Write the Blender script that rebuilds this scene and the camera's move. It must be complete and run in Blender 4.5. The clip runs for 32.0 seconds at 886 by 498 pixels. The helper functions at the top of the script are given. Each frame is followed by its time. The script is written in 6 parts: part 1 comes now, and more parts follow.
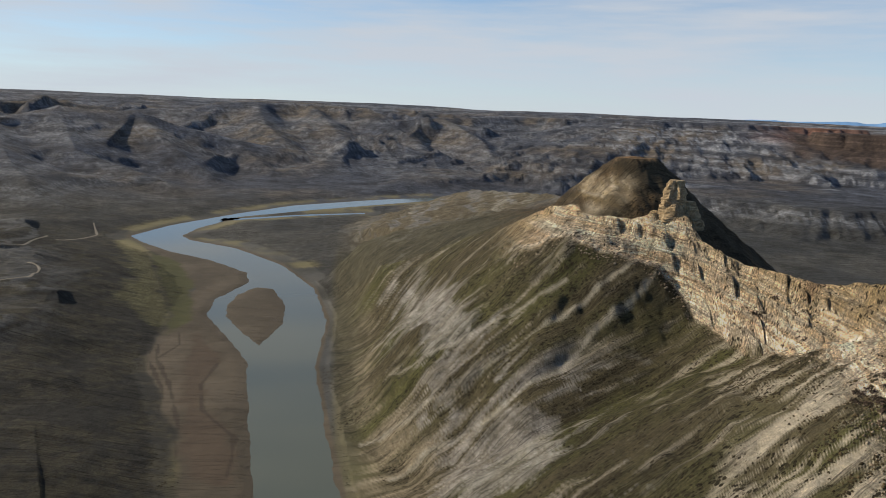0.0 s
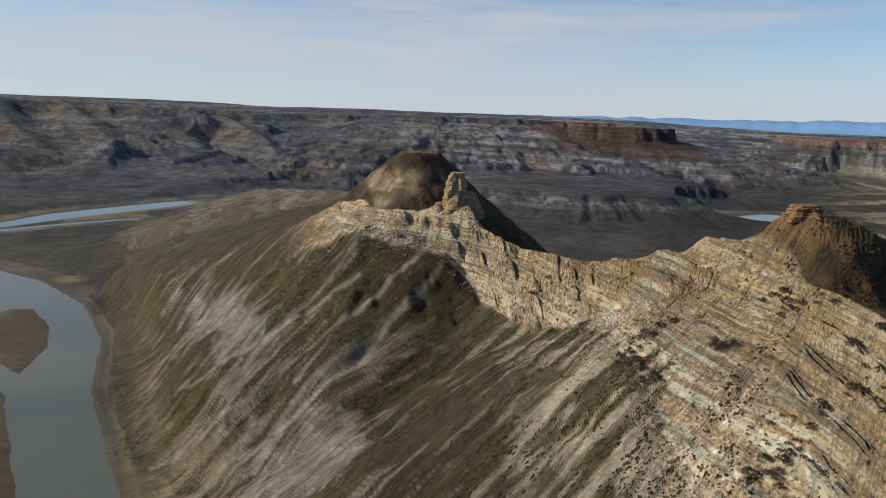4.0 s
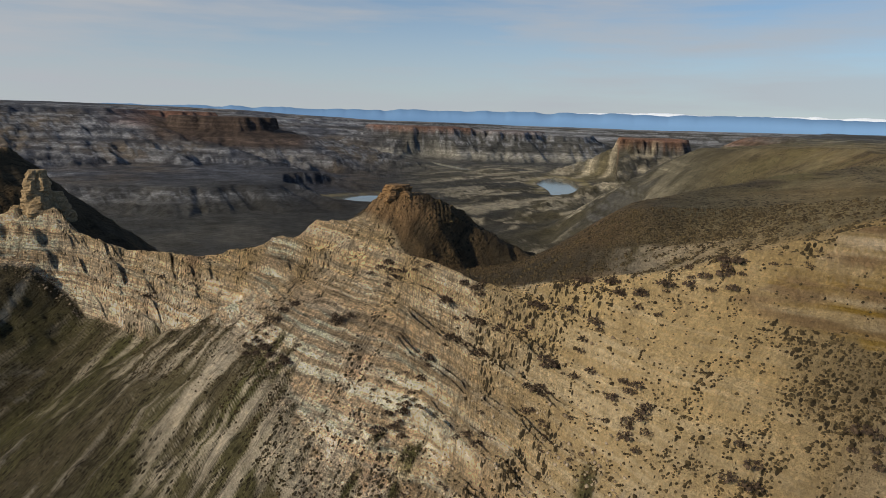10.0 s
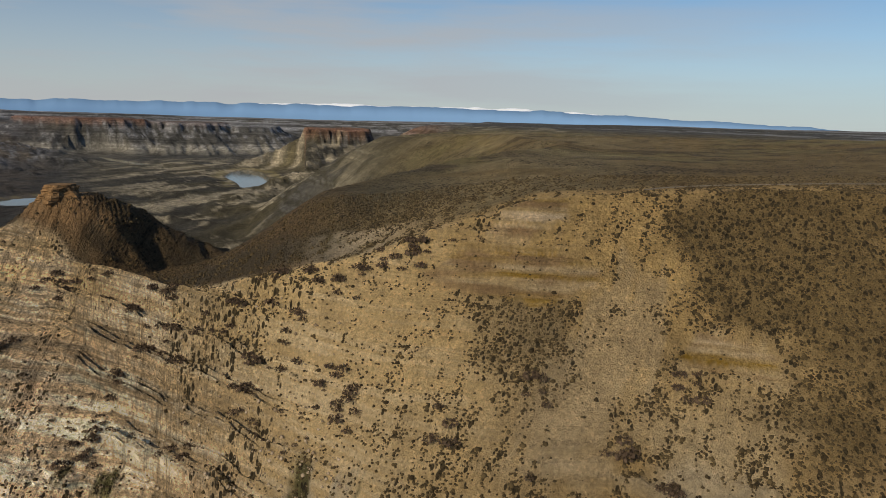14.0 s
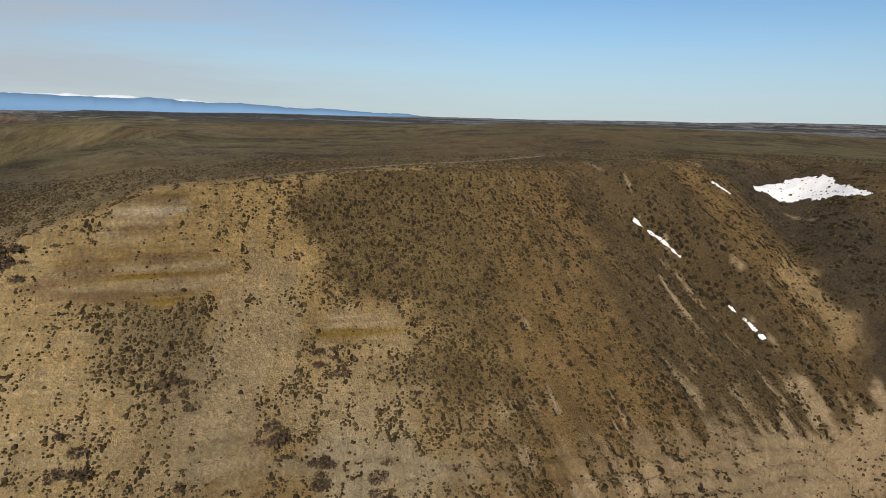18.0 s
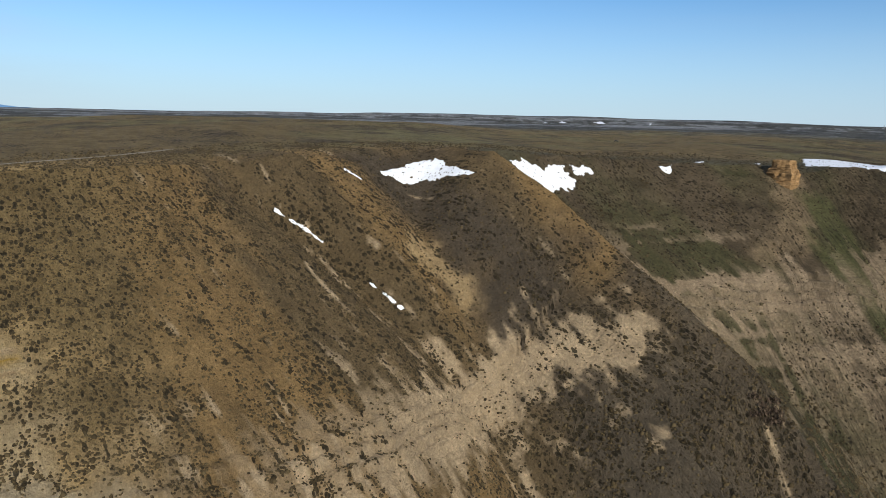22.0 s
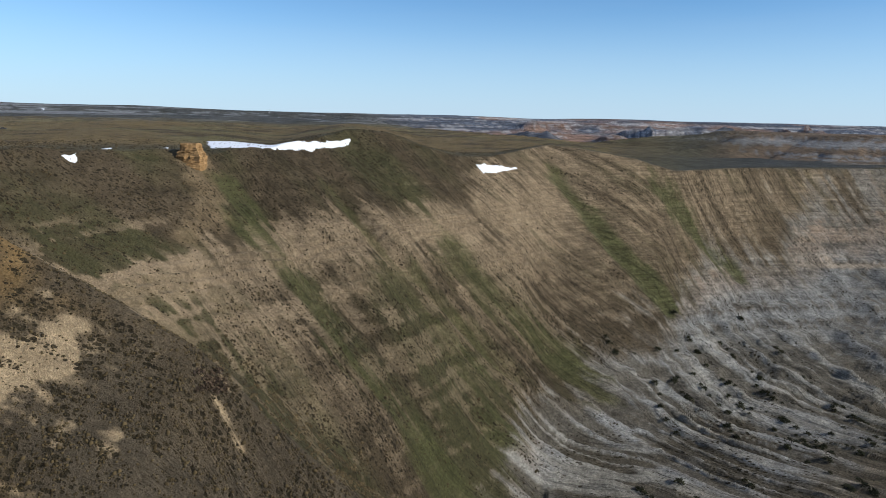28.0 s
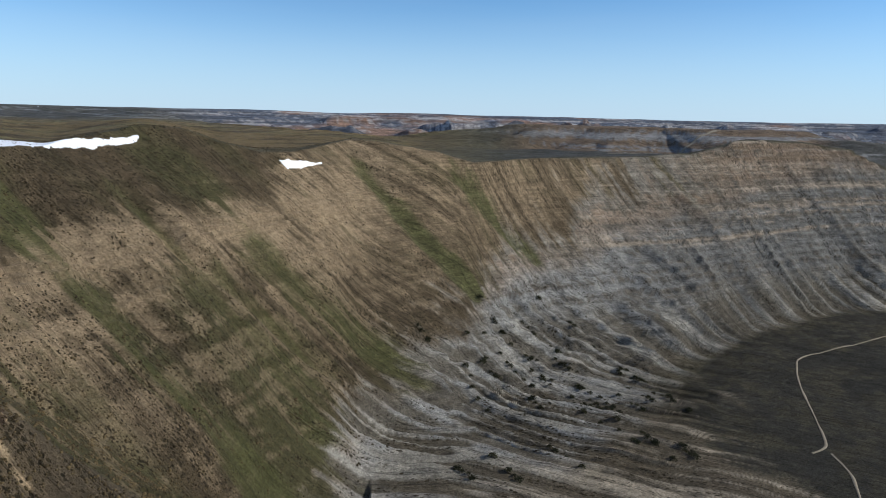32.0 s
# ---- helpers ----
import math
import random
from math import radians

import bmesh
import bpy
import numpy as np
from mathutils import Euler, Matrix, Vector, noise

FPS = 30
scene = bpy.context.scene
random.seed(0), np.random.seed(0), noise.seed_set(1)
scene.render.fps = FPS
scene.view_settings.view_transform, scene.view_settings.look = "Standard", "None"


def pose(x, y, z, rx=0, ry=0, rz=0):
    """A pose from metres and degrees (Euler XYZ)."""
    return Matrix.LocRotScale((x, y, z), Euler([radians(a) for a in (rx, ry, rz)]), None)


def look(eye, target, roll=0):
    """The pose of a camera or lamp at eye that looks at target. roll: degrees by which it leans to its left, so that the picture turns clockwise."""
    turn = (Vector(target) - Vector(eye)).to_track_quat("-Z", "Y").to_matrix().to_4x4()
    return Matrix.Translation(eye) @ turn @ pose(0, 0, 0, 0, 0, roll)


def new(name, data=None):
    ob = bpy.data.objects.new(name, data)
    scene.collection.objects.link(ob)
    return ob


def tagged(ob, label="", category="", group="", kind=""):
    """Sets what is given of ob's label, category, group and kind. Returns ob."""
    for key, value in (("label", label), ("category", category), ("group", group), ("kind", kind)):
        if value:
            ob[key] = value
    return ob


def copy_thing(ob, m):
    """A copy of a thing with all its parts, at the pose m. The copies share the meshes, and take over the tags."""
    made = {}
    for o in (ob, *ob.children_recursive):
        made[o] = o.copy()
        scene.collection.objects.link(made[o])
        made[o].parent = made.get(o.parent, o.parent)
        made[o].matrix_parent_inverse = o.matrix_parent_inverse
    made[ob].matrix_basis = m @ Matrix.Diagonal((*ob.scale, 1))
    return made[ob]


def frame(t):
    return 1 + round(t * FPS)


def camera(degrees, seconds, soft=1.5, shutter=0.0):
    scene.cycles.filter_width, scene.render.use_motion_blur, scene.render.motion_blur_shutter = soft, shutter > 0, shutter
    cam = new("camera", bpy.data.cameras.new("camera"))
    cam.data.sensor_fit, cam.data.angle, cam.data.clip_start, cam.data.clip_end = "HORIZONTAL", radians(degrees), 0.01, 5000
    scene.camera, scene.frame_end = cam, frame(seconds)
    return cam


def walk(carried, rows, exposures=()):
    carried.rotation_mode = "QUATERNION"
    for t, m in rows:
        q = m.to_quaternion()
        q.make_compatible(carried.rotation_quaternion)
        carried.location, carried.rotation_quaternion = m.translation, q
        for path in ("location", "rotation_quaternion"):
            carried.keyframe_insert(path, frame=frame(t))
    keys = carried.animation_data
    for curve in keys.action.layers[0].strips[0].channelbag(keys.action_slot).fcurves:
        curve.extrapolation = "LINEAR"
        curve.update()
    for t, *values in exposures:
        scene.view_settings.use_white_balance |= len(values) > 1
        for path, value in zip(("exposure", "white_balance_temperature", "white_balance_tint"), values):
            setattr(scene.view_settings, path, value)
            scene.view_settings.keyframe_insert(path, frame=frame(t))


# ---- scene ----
LENS = 65.26
# seconds, heading (clockwise from +y), tilt, lean
TURN = [
    (0, 0.12, -11.43, 2.14), (0.5, 0.94, -11.39, 2.10), (1, 1.46, -11.38, 2.07), (1.5, 3.04, -11.35, 2.11),
    (2, 5.48, -11.31, 2.12), (2.5, 8.21, -11.27, 2.10), (3, 9.84, -11.26, 2.10), (3.5, 13.83, -11.19, 1.99),
    (4, 17.57, -11.14, 1.96), (4.5, 21.64, -11.07, 1.90), (6.5, 32.98, -10.92, 1.93), (7, 34.93, -10.94, 1.94),
    (7.5, 37.17, -10.96, 1.99), (8, 39.57, -11.00, 2.02), (8.5, 42.57, -10.97, 1.98), (9, 44.40, -10.98, 1.96),
    (9.5, 46.43, -10.98, 1.98), (10, 49.15, -10.94, 1.96), (10.5, 52.18, -10.94, 2.00), (11, 55.44, -10.95, 1.93),
    (11.5, 58.52, -10.94, 1.91), (12, 61.33, -10.92, 1.97), (12.5, 64.04, -10.91, 1.97), (13, 67.16, -10.90, 1.95),
    (13.5, 70.63, -10.89, 1.93), (14, 74.38, -10.89, 1.85), (14.5, 78.26, -10.88, 1.75), (16.5, 93.43, -10.90, 1.60),
    (17, 97.19, -10.89, 1.60), (17.5, 101.01, -10.90, 1.60), (18, 104.92, -10.93, 1.71), (18.5, 109.10, -10.91, 1.65),
    (19, 112.92, -10.90, 1.63), (19.5, 116.02, -10.90, 1.58), (20, 119.25, -10.91, 1.56), (20.5, 122.62, -10.90, 1.61),
    (21, 126.48, -10.88, 1.59), (21.5, 130.54, -10.87, 1.53), (22, 134.24, -10.86, 1.52), (22.5, 138.01, -10.88, 1.59),
    (23, 142.34, -10.88, 1.61), (23.5, 146.93, -10.87, 1.47), (24, 151.26, -10.87, 1.44), (24.5, 154.64, -10.89, 1.44),
    (25, 158.30, -10.89, 1.46), (25.5, 162.02, -10.88, 1.42), (27.5, 176.59, -10.89, 1.39), (28, 180.19, -10.87, 1.41),
    (28.5, 183.87, -10.85, 1.45), (29, 187.19, -10.85, 1.43), (29.5, 190.55, -10.87, 1.39), (30, 193.22, -10.88, 1.38),
    (30.5, 194.96, -10.86, 1.32), (31, 195.57, -10.90, 1.34), (31.5, 195.91, -10.92, 1.33), (32, 196.13, -10.95, 1.34),
]
EYE = (0.0, 0.0, 200.0)


def heading_pose(yaw, pitch, roll):
    a, b = radians(yaw), radians(pitch)
    return look(EYE, (EYE[0] + 100 * math.sin(a) * math.cos(b), EYE[1] + 100 * math.cos(a) * math.cos(b), EYE[2] + 100 * math.sin(b)), roll)


# seconds, stops, kelvin, tint
EXPOSURE = [(0.0, 0.23, 6450, 10), (4.0, 0.11, 6400, 10), (7.0, -0.08, 6450, 10), (9.0, -0.15, 6550, 10), (13.0, -0.27, 7000, 12), (16.5, -0.22, 6850, 11), (19.0, -0.03, 6450, 11), (23.0, 0.12, 5850, 8), (28.0, 0.25, 5750, 8), (32.0, 0.25, 5750, 8)]
cam = camera(LENS, 32.0, soft=0.9)
walk(cam, [(t, heading_pose(y, p, r)) for t, y, p, r in TURN], EXPOSURE)
# ---- world and sun: low afternoon sun from the west-north-west, thin cloud on that side ----
SUN_AZ, SUN_EL = -72.0, 27.0
world = bpy.data.worlds.new("world")
scene.world = world
world.use_nodes = True
wn, wl = world.node_tree.nodes, world.node_tree.links
wn.clear()
w_out = wn.new("ShaderNodeOutputWorld")
w_bg = wn.new("ShaderNodeBackground")
w_sky = wn.new("ShaderNodeTexSky")
w_sky.sky_type = 'NISHITA'
w_sky.sun_disc = False
w_sky.sun_elevation = radians(SUN_EL)
w_sky.sun_rotation = radians(SUN_AZ)
w_sky.altitude = 1900
w_sky.air_density, w_sky.dust_density, w_sky.ozone_density = 1.0, 0.3, 3.0
w_co = wn.new("ShaderNodeTexCoord")
w_map = wn.new("ShaderNodeMapping")
w_map.inputs["Scale"].default_value = (1.6, 1.6, 15.0)
w_noise = wn.new("ShaderNodeTexNoise")
w_noise.inputs["Scale"].default_value = 1.4
w_noise.inputs["Detail"].default_value = 7
w_noise.inputs["Roughness"].default_value = 0.55
w_ramp = wn.new("ShaderNodeMapRange")
w_ramp.inputs["From Min"].default_value, w_ramp.inputs["From Max"].default_value = 0.40, 0.62
w_side = wn.new("ShaderNodeVectorMath")
w_side.operation = 'DOT_PRODUCT'
w_side.inputs[1].default_value = (math.sin(radians(0)), math.cos(radians(0)), 0.0)
w_cover = wn.new("ShaderNodeMapRange")
w_cover.inputs["From Min"].default_value, w_cover.inputs["From Max"].default_value = -0.35, 0.45
w_cover.inputs["To Min"].default_value, w_cover.inputs["To Max"].default_value = 0.06, 1.0
w_mul = wn.new("ShaderNodeMath")
w_mul.operation = 'MULTIPLY'
w_add = wn.new("ShaderNodeMath")
w_add.operation = 'MULTIPLY_ADD'
w_add.inputs[1].default_value, w_add.inputs[2].default_value = 0.72, 0.24
w_mix = wn.new("ShaderNodeMix")
w_mix.data_type = 'RGBA'
w_mix.inputs[7].default_value = (6.3, 6.8, 7.5, 1)
wl.new(w_co.outputs["Generated"], w_map.inputs["Vector"])
wl.new(w_map.outputs["Vector"], w_noise.inputs["Vector"])
wl.new(w_noise.outputs["Fac"], w_ramp.inputs["Value"])
wl.new(w_co.outputs["Generated"], w_side.inputs[0])
wl.new(w_side.outputs["Value"], w_cover.inputs["Value"])
wl.new(w_ramp.outputs["Result"], w_add.inputs[0])
wl.new(w_add.outputs["Value"], w_mul.inputs[0])
wl.new(w_cover.outputs["Result"], w_mul.inputs[1])
wl.new(w_mul.outputs["Value"], w_mix.inputs[0])
w_air = wn.new("ShaderNodeVectorMath")
w_air.operation = 'MULTIPLY'
w_air.inputs[1].default_value = (1.08, 1.32, 1.4)
wl.new(w_sky.outputs["Color"], w_air.inputs[0])
wl.new(w_air.outputs["Vector"], w_mix.inputs[6])
w_sep = wn.new("ShaderNodeSeparateXYZ")
wl.new(w_co.outputs["Generated"], w_sep.inputs[0])
w_low = wn.new("ShaderNodeMapRange")
w_low.interpolation_type = 'SMOOTHSTEP'
w_low.inputs["From Min"].default_value, w_low.inputs["From Max"].default_value = -0.02, 0.18
w_low.inputs["To Min"].default_value, w_low.inputs["To Max"].default_value = 0.78, 0.0
wl.new(w_sep.outputs["Z"], w_low.inputs["Value"])
w_haze = wn.new("ShaderNodeMix")
w_haze.data_type = 'RGBA'
w_pale = wn.new("ShaderNodeMix")
w_pale.data_type = 'RGBA'
w_pale.inputs[6].default_value, w_pale.inputs[7].default_value = (6.4, 7.7, 9.0, 1), (6.7, 7.35, 8.1, 1)
wl.new(w_cover.outputs["Result"], w_pale.inputs[0])
wl.new(w_pale.outputs[2], w_haze.inputs[7])
wl.new(w_low.outputs["Result"], w_haze.inputs[0])
wl.new(w_mix.outputs[2], w_haze.inputs[6])
wl.new(w_haze.outputs[2], w_bg.inputs["Color"])
w_bg.inputs["Strength"].default_value = 0.075
wl.new(w_bg.outputs["Background"], w_out.inputs["Surface"])

sun = new("sun", bpy.data.lights.new("sun", 'SUN'))
sun.data.energy = 5.0
sun.data.color = (1.0, 0.86, 0.66)
sun.data.angle = radians(1.2)
sun.matrix_world = look((math.sin(radians(SUN_AZ)) * 100, math.cos(radians(SUN_AZ)) * 100, 100 * math.tan(radians(SUN_EL))), (0, 0, 0))
# ---- landform: bearings are degrees clockwise from +y, ranges metres from the origin, heights metres over the river ----
def hashed(h):
    """Scrambles whole numbers into 0..1, in place."""
    h &= 0x7FFFFFFF
    h ^= h >> np.uint32(13)
    h *= np.uint32(1274126177)
    h &= 0x7FFFFFFF
    h ^= h >> np.uint32(16)
    h &= 0xFFFF
    return h * (1 / 65535.0)


def vnoise(x, y, seed=0):
    """Smooth value noise in -1..1."""
    x, y = np.broadcast_arrays(np.atleast_1d(np.asarray(x, float)), np.asarray(y, float))
    ix, iy = np.floor(x), np.floor(y)
    fx, fy = x - ix, y - iy
    fx, fy = fx * fx * fx * (fx * (fx * 6 - 15) + 10), fy * fy * fy * (fy * (fy * 6 - 15) + 10)
    px = ix.astype(np.int64).astype(np.uint32) * np.uint32(374761393) + np.uint32(seed * 974634777 % 2 ** 32)
    py = iy.astype(np.int64).astype(np.uint32) * np.uint32(668265263)
    qx, qy = px + np.uint32(374761393), py + np.uint32(668265263)
    a, b, c, d = hashed(px + py), hashed(qx + py), hashed(px + qy), hashed(qx + qy)
    a += (b - a) * fx
    c += (d - c) * fx
    a += (c - a) * fy
    return 2 * a - 1


def fbm(x, y, octaves=4, seed=0, gain=0.5):
    total, amp = 0.0, 1.0
    for k in range(octaves):
        total = total + amp * vnoise(x * 2.03 ** k + 17.1 * k, y * 2.03 ** k - 9.7 * k, seed + k)
        amp *= gain
    return total


def ridged(x, y, octaves=3, seed=0, gain=0.5):
    """0..1, sharp crests at 1."""
    total, amp, whole = 0.0, 1.0, 0.0
    for k in range(octaves):
        total = total + amp * (1 - np.abs(vnoise(x * 2.07 ** k + 5.3 * k, y * 2.07 ** k + 3.1 * k, seed + k)))
        whole += amp
        amp *= gain
    return total / whole


def crests(x, y, octaves, seed, gain=0.55):
    """0..1: sharp branching crests over smooth hollows."""
    total, amp, whole, hold = 0.0, 1.0, 0.0, 1.0
    for k in range(octaves):
        ridge = (1 - np.abs(vnoise(x * 2.05 ** k + 4.7 * k, y * 2.05 ** k - 8.3 * k, seed + k))) ** 2
        total = total + amp * ridge * hold
        hold = np.clip(1.6 * ridge, 0, 1)
        whole += amp
        amp *= gain
    return total / whole


def ease(v, lo=0.0, hi=1.0):
    u = np.clip((v - lo) / (hi - lo), 0, 1)
    return u * u * (3 - 2 * u)


def smax(a, b, k):
    h = np.clip(0.5 + 0.5 * (a - b) / k, 0, 1)
    return b + (a - b) * h + k * h * (1 - h)


def bearing(x, y):
    return (np.degrees(np.arctan2(x, y)) + 84) % 360 - 84


def plan(az, r):
    a = np.radians(az)
    return r * np.sin(a), r * np.cos(a)


DENSE = np.arange(-84, 276.01, 0.25)


def line(table, column, soft=5):
    az = [row[0] for row in table]
    v = np.interp(DENSE, az, [row[column] for row in table])
    kernel = np.hanning(soft + 2)[1:-1]
    kernel /= kernel.sum()
    v = np.convolve(np.pad(v, soft, mode="edge"), kernel, mode="same")[soft:-soft]
    return lambda q: np.interp(q, DENSE, v)


# the crest of the ridge and of the valley wall: bearing, range, height
RIM = [(-84, 900, 6), (-30, 900, 6), (-14, 800, 3), (-9.8, 705, 3), (-6.7, 640, 36), (-3.8, 590, 57), (-1, 560, 75), (2.3, 540, 96), (5.5, 520, 114),
       (8, 498, 131), (10, 478, 137), (12, 458, 133), (15, 446, 136), (17.5, 442, 142), (19.5, 438, 144), (21, 428, 128), (24.3, 400, 123.5), (29, 362, 126.5), (32, 346, 131.5),
       (36, 330, 140), (38.5, 324, 148), (40.7, 316, 153), (43, 300, 147), (45.5, 284, 141.5), (48.8, 262, 141), (52.4, 240, 140), (55.8, 228, 143.2),
       (60.5, 215, 150), (64.2, 210, 154), (67.4, 208, 156)]
RIM += [(70.5, 208, 160.5), (74, 210, 165.5), (77.6, 212, 170), (82, 217, 176), (85, 220, 177), (89.4, 228, 177.5), (94, 238, 178), (103, 255, 180), (112, 268, 181),
        (118, 284, 183), (125, 302, 184), (131, 314, 185), (138, 334, 185), (145, 362, 181), (152, 388, 180), (160, 404, 179), (166, 424, 179), (172.5, 465, 190.5),
        (175.5, 470, 189), (178.3, 472, 180), (181, 480, 174), (184, 500, 173)]
RIM += [(188.5, 545, 181), (192, 552, 177), (195.2, 560, 172), (198.4, 572, 162), (205, 640, 164), (211.7, 700, 164.5), (215.7, 740, 169), (219.3, 800, 184),
        (223, 860, 181), (226, 900, 174), (228.2, 930, 154), (232, 960, 133), (240, 1000, 60), (252, 1000, 12), (276, 900, 6)]
# the foot of the rock wall: bearing, range, height, fall of the ground below it
FOOT = [(-84, 500, 4, 0.0), (-30, 500, 4, 0.0), (-12, 560, 1, 0.0), (-9.8, 600, 2, 0.04), (-6, 560, 17, 0.14), (-3, 520, 38, 0.26), (0, 485, 62, 0.38), (5, 465, 100, 0.52),
        (8.3, 458, 116, 0.56), (12.2, 436, 106, 0.58), (16.5, 425, 102, 0.6), (19.8, 417, 93, 0.6), (25, 366, 89, 0.62), (28.5, 320, 84, 0.62), (31.7, 286, 77, 0.62), (34.5, 252, 72, 0.62),
        (37.3, 222, 67, 0.62), (40, 206, 66, 0.62), (42, 196, 66, 0.62), (50, 178, 72, 0.7)]
FOOT += [(60, 165, 92, 0.7), (70, 152, 106, 0.66), (85, 150, 110, 0.64), (100, 152, 109, 0.62), (113, 152, 106, 0.6), (130, 168, 98, 0.58), (142, 200, 86, 0.55),
         (152, 222, 76, 0.5), (160, 232, 70, 0.48), (168, 240, 62, 0.46), (175, 256, 52, 0.44), (185, 284, 24, 0.3), (190, 296, 15, 0.12), (196, 304, 14, 0.06),
         (202, 318, 14, 0.03), (208, 342, 14, 0.02), (213, 392, 14, 0.02), (216, 470, 14, 0.02), (219, 560, 14, 0.02), (222, 640, 14, 0.02), (226, 738, 14, 0.02), (232, 830, 14, 0.01), (252, 800, 8, 0.0), (276, 500, 4, 0.0)]
RIM_R, RIM_Z = line(RIM, 1), line(RIM, 2)
FOOT_R, FOOT_Z, FOOT_G = line(FOOT, 1, 13), line(FOOT, 2, 13), line(FOOT, 3, 13)
# how hollow the wall is in profile: 1 is straight
HOLLOW = line([(-84, 1, 0), (180, 1.0, 0), (187, 1.25, 0), (193, 1.9, 0), (199, 2.7, 0), (206, 3.0, 0), (212, 2.7, 0), (217, 1.9, 0), (223, 1.5, 0), (232, 1.3, 0), (276, 1, 0)], 1)
# how far the beds of the rock wall dip along it
DIP = line([(-84, 0, 0), (12, 0, 0), (48, 24, 0), (70, 30, 0), (276, 30, 0)], 1)
# how far behind the crest the country beyond takes over
BACK = line([(-84, 200, 0), (-10, 200, 0), (10, 230, 0), (50, 210, 0), (60, 110, 0), (66, 70, 0), (76, 120, 0), (100, 260, 0), (140, 220, 0), (160, 150, 0), (176, 120, 0), (186, 140, 0), (215, 140, 0), (226, 160, 0), (276, 200, 0)], 1)
TABLE_Z = line([(-84, 40, 0), (55, 150, 0), (62, 160, 0), (70, 166, 0), (80, 177, 0), (97, 178, 0), (109, 186, 0), (118, 190, 0), (131, 189, 0), (139, 182, 0), (145, 180.5, 0), (155, 185, 0),
                (163, 182, 0), (167, 177, 0), (173, 186, 0), (178, 172, 0), (186, 172, 0), (195, 160, 0), (215, 161, 0), (226, 158, 0), (276, 60, 0)], 1, 9)
FAR_Z = line([(-84, 222, 0), (-35, 224, 0), (-20, 218, 0), (-6, 226, 0), (2, 206, 0), (12, 210, 0), (22, 200, 0), (34, 186, 0), (44, 150, 0), (64, 140, 0), (78, 162, 0), (92, 178, 0), (104, 188, 0),
              (118, 194, 0), (132, 212, 0), (145, 222, 0), (158, 216, 0), (170, 203, 0), (185, 202, 0), (232, 204, 0), (276, 222, 0)], 1, 9)


def inside(x, y, corners):
    """Signed distance to a closed line given as bearing, range: positive inside."""
    p = np.array([plan(a, r) for a, r in corners])
    q = np.roll(p, -1, axis=0)
    best = np.full(np.shape(x), 1e12)
    odd = np.zeros(np.shape(x), bool)
    for (ax, ay), (bx, by) in zip(p, q):
        dx, dy = bx - ax, by - ay
        u = np.clip(((x - ax) * dx + (y - ay) * dy) / (dx * dx + dy * dy + 1e-9), 0, 1)
        best = np.minimum(best, (x - ax - u * dx) ** 2 + (y - ay - u * dy) ** 2)
        cross = (ay > y) != (by > y)
        if abs(dy) > 1e-9:
            odd ^= cross & (x < ax + dx * (y - ay) / dy)
    d = np.sqrt(best)
    return np.where(odd, d, -d)


def along(x, y, points):
    """Distance to an open line of bearing, range, value; and the value at the nearest place on it."""
    p = np.array([(*plan(a, r), v) for a, r, v in points])
    best, value = np.full(np.shape(x), 1e12), np.zeros(np.shape(x))
    for (ax, ay, av), (bx, by, bv) in zip(p[:-1], p[1:]):
        dx, dy = bx - ax, by - ay
        u = np.clip(((x - ax) * dx + (y - ay) * dy) / (dx * dx + dy * dy + 1e-9), 0, 1)
        d = (x - ax - u * dx) ** 2 + (y - ay - u * dy) ** 2
        near = d < best
        best = np.where(near, d, best)
        value = np.where(near, av + u * (bv - av), value)
    return np.sqrt(best), value


RIVER = [(-5.5, 200), (-8.4, 331), (-9.7, 410), (-10.6, 517), (-9.6, 640), (-10.7, 757), (-13.2, 871), (-16.8, 982), (-20.3, 1050), (-20.9, 1090), (-19.7, 1150), (-16.5, 1262), (-10.5, 1350),
         (-1, 1525), (5, 1600), (5, 1690), (-0.9, 1590), (-6.8, 1490), (-12.3, 1405), (-16.7, 1300), (-21.8, 1184), (-24.7, 1100), (-23.5, 1034), (-21.9, 976), (-19, 914), (-16.1, 835),
         (-15.9, 789), (-18.6, 723), (-19.3, 665), (-18, 610), (-16.2, 536), (-16.2, 416), (-15.9, 338), (-15.6, 200)]
SIDE_CHANNEL = [(-17.6, 1222), (-12, 1268), (-6.4, 1306), (-6.5, 1320), (-12, 1283), (-17.4, 1240)]
ISLAND = [(-15.2, 571), (-16.6, 610), (-17.8, 661), (-17.6, 700), (-16.8, 738), (-15.4, 764), (-14.0, 758), (-13.0, 690), (-13.3, 630)]
SANDS = [(-20, 200), (-22.3, 344), (-22.5, 424), (-23.9, 549), (-22.2, 615), (-20.1, 765), (-22.7, 951), (-24.3, 1035), (-19, 940), (-12, 829), (-12, 600), (-12, 200)]
POOL = [(56.6, 2180), (57.2, 2330), (58.2, 2440), (59.6, 2330), (60.3, 2080), (59.4, 1905), (57.9, 1862), (57.6, 1990)]
BACKWATER = [(39.6, 1650), (41.5, 1690), (44.6, 1720), (44.8, 1590), (42, 1590)]
FAR_REACH = [(47.6, 3100), (49.0, 2900), (51.2, 2640), (51.6, 2580), (50.4, 2620), (48.4, 2850)]
WATERS = [RIVER, SIDE_CHANNEL, POOL, BACKWATER, FAR_REACH]
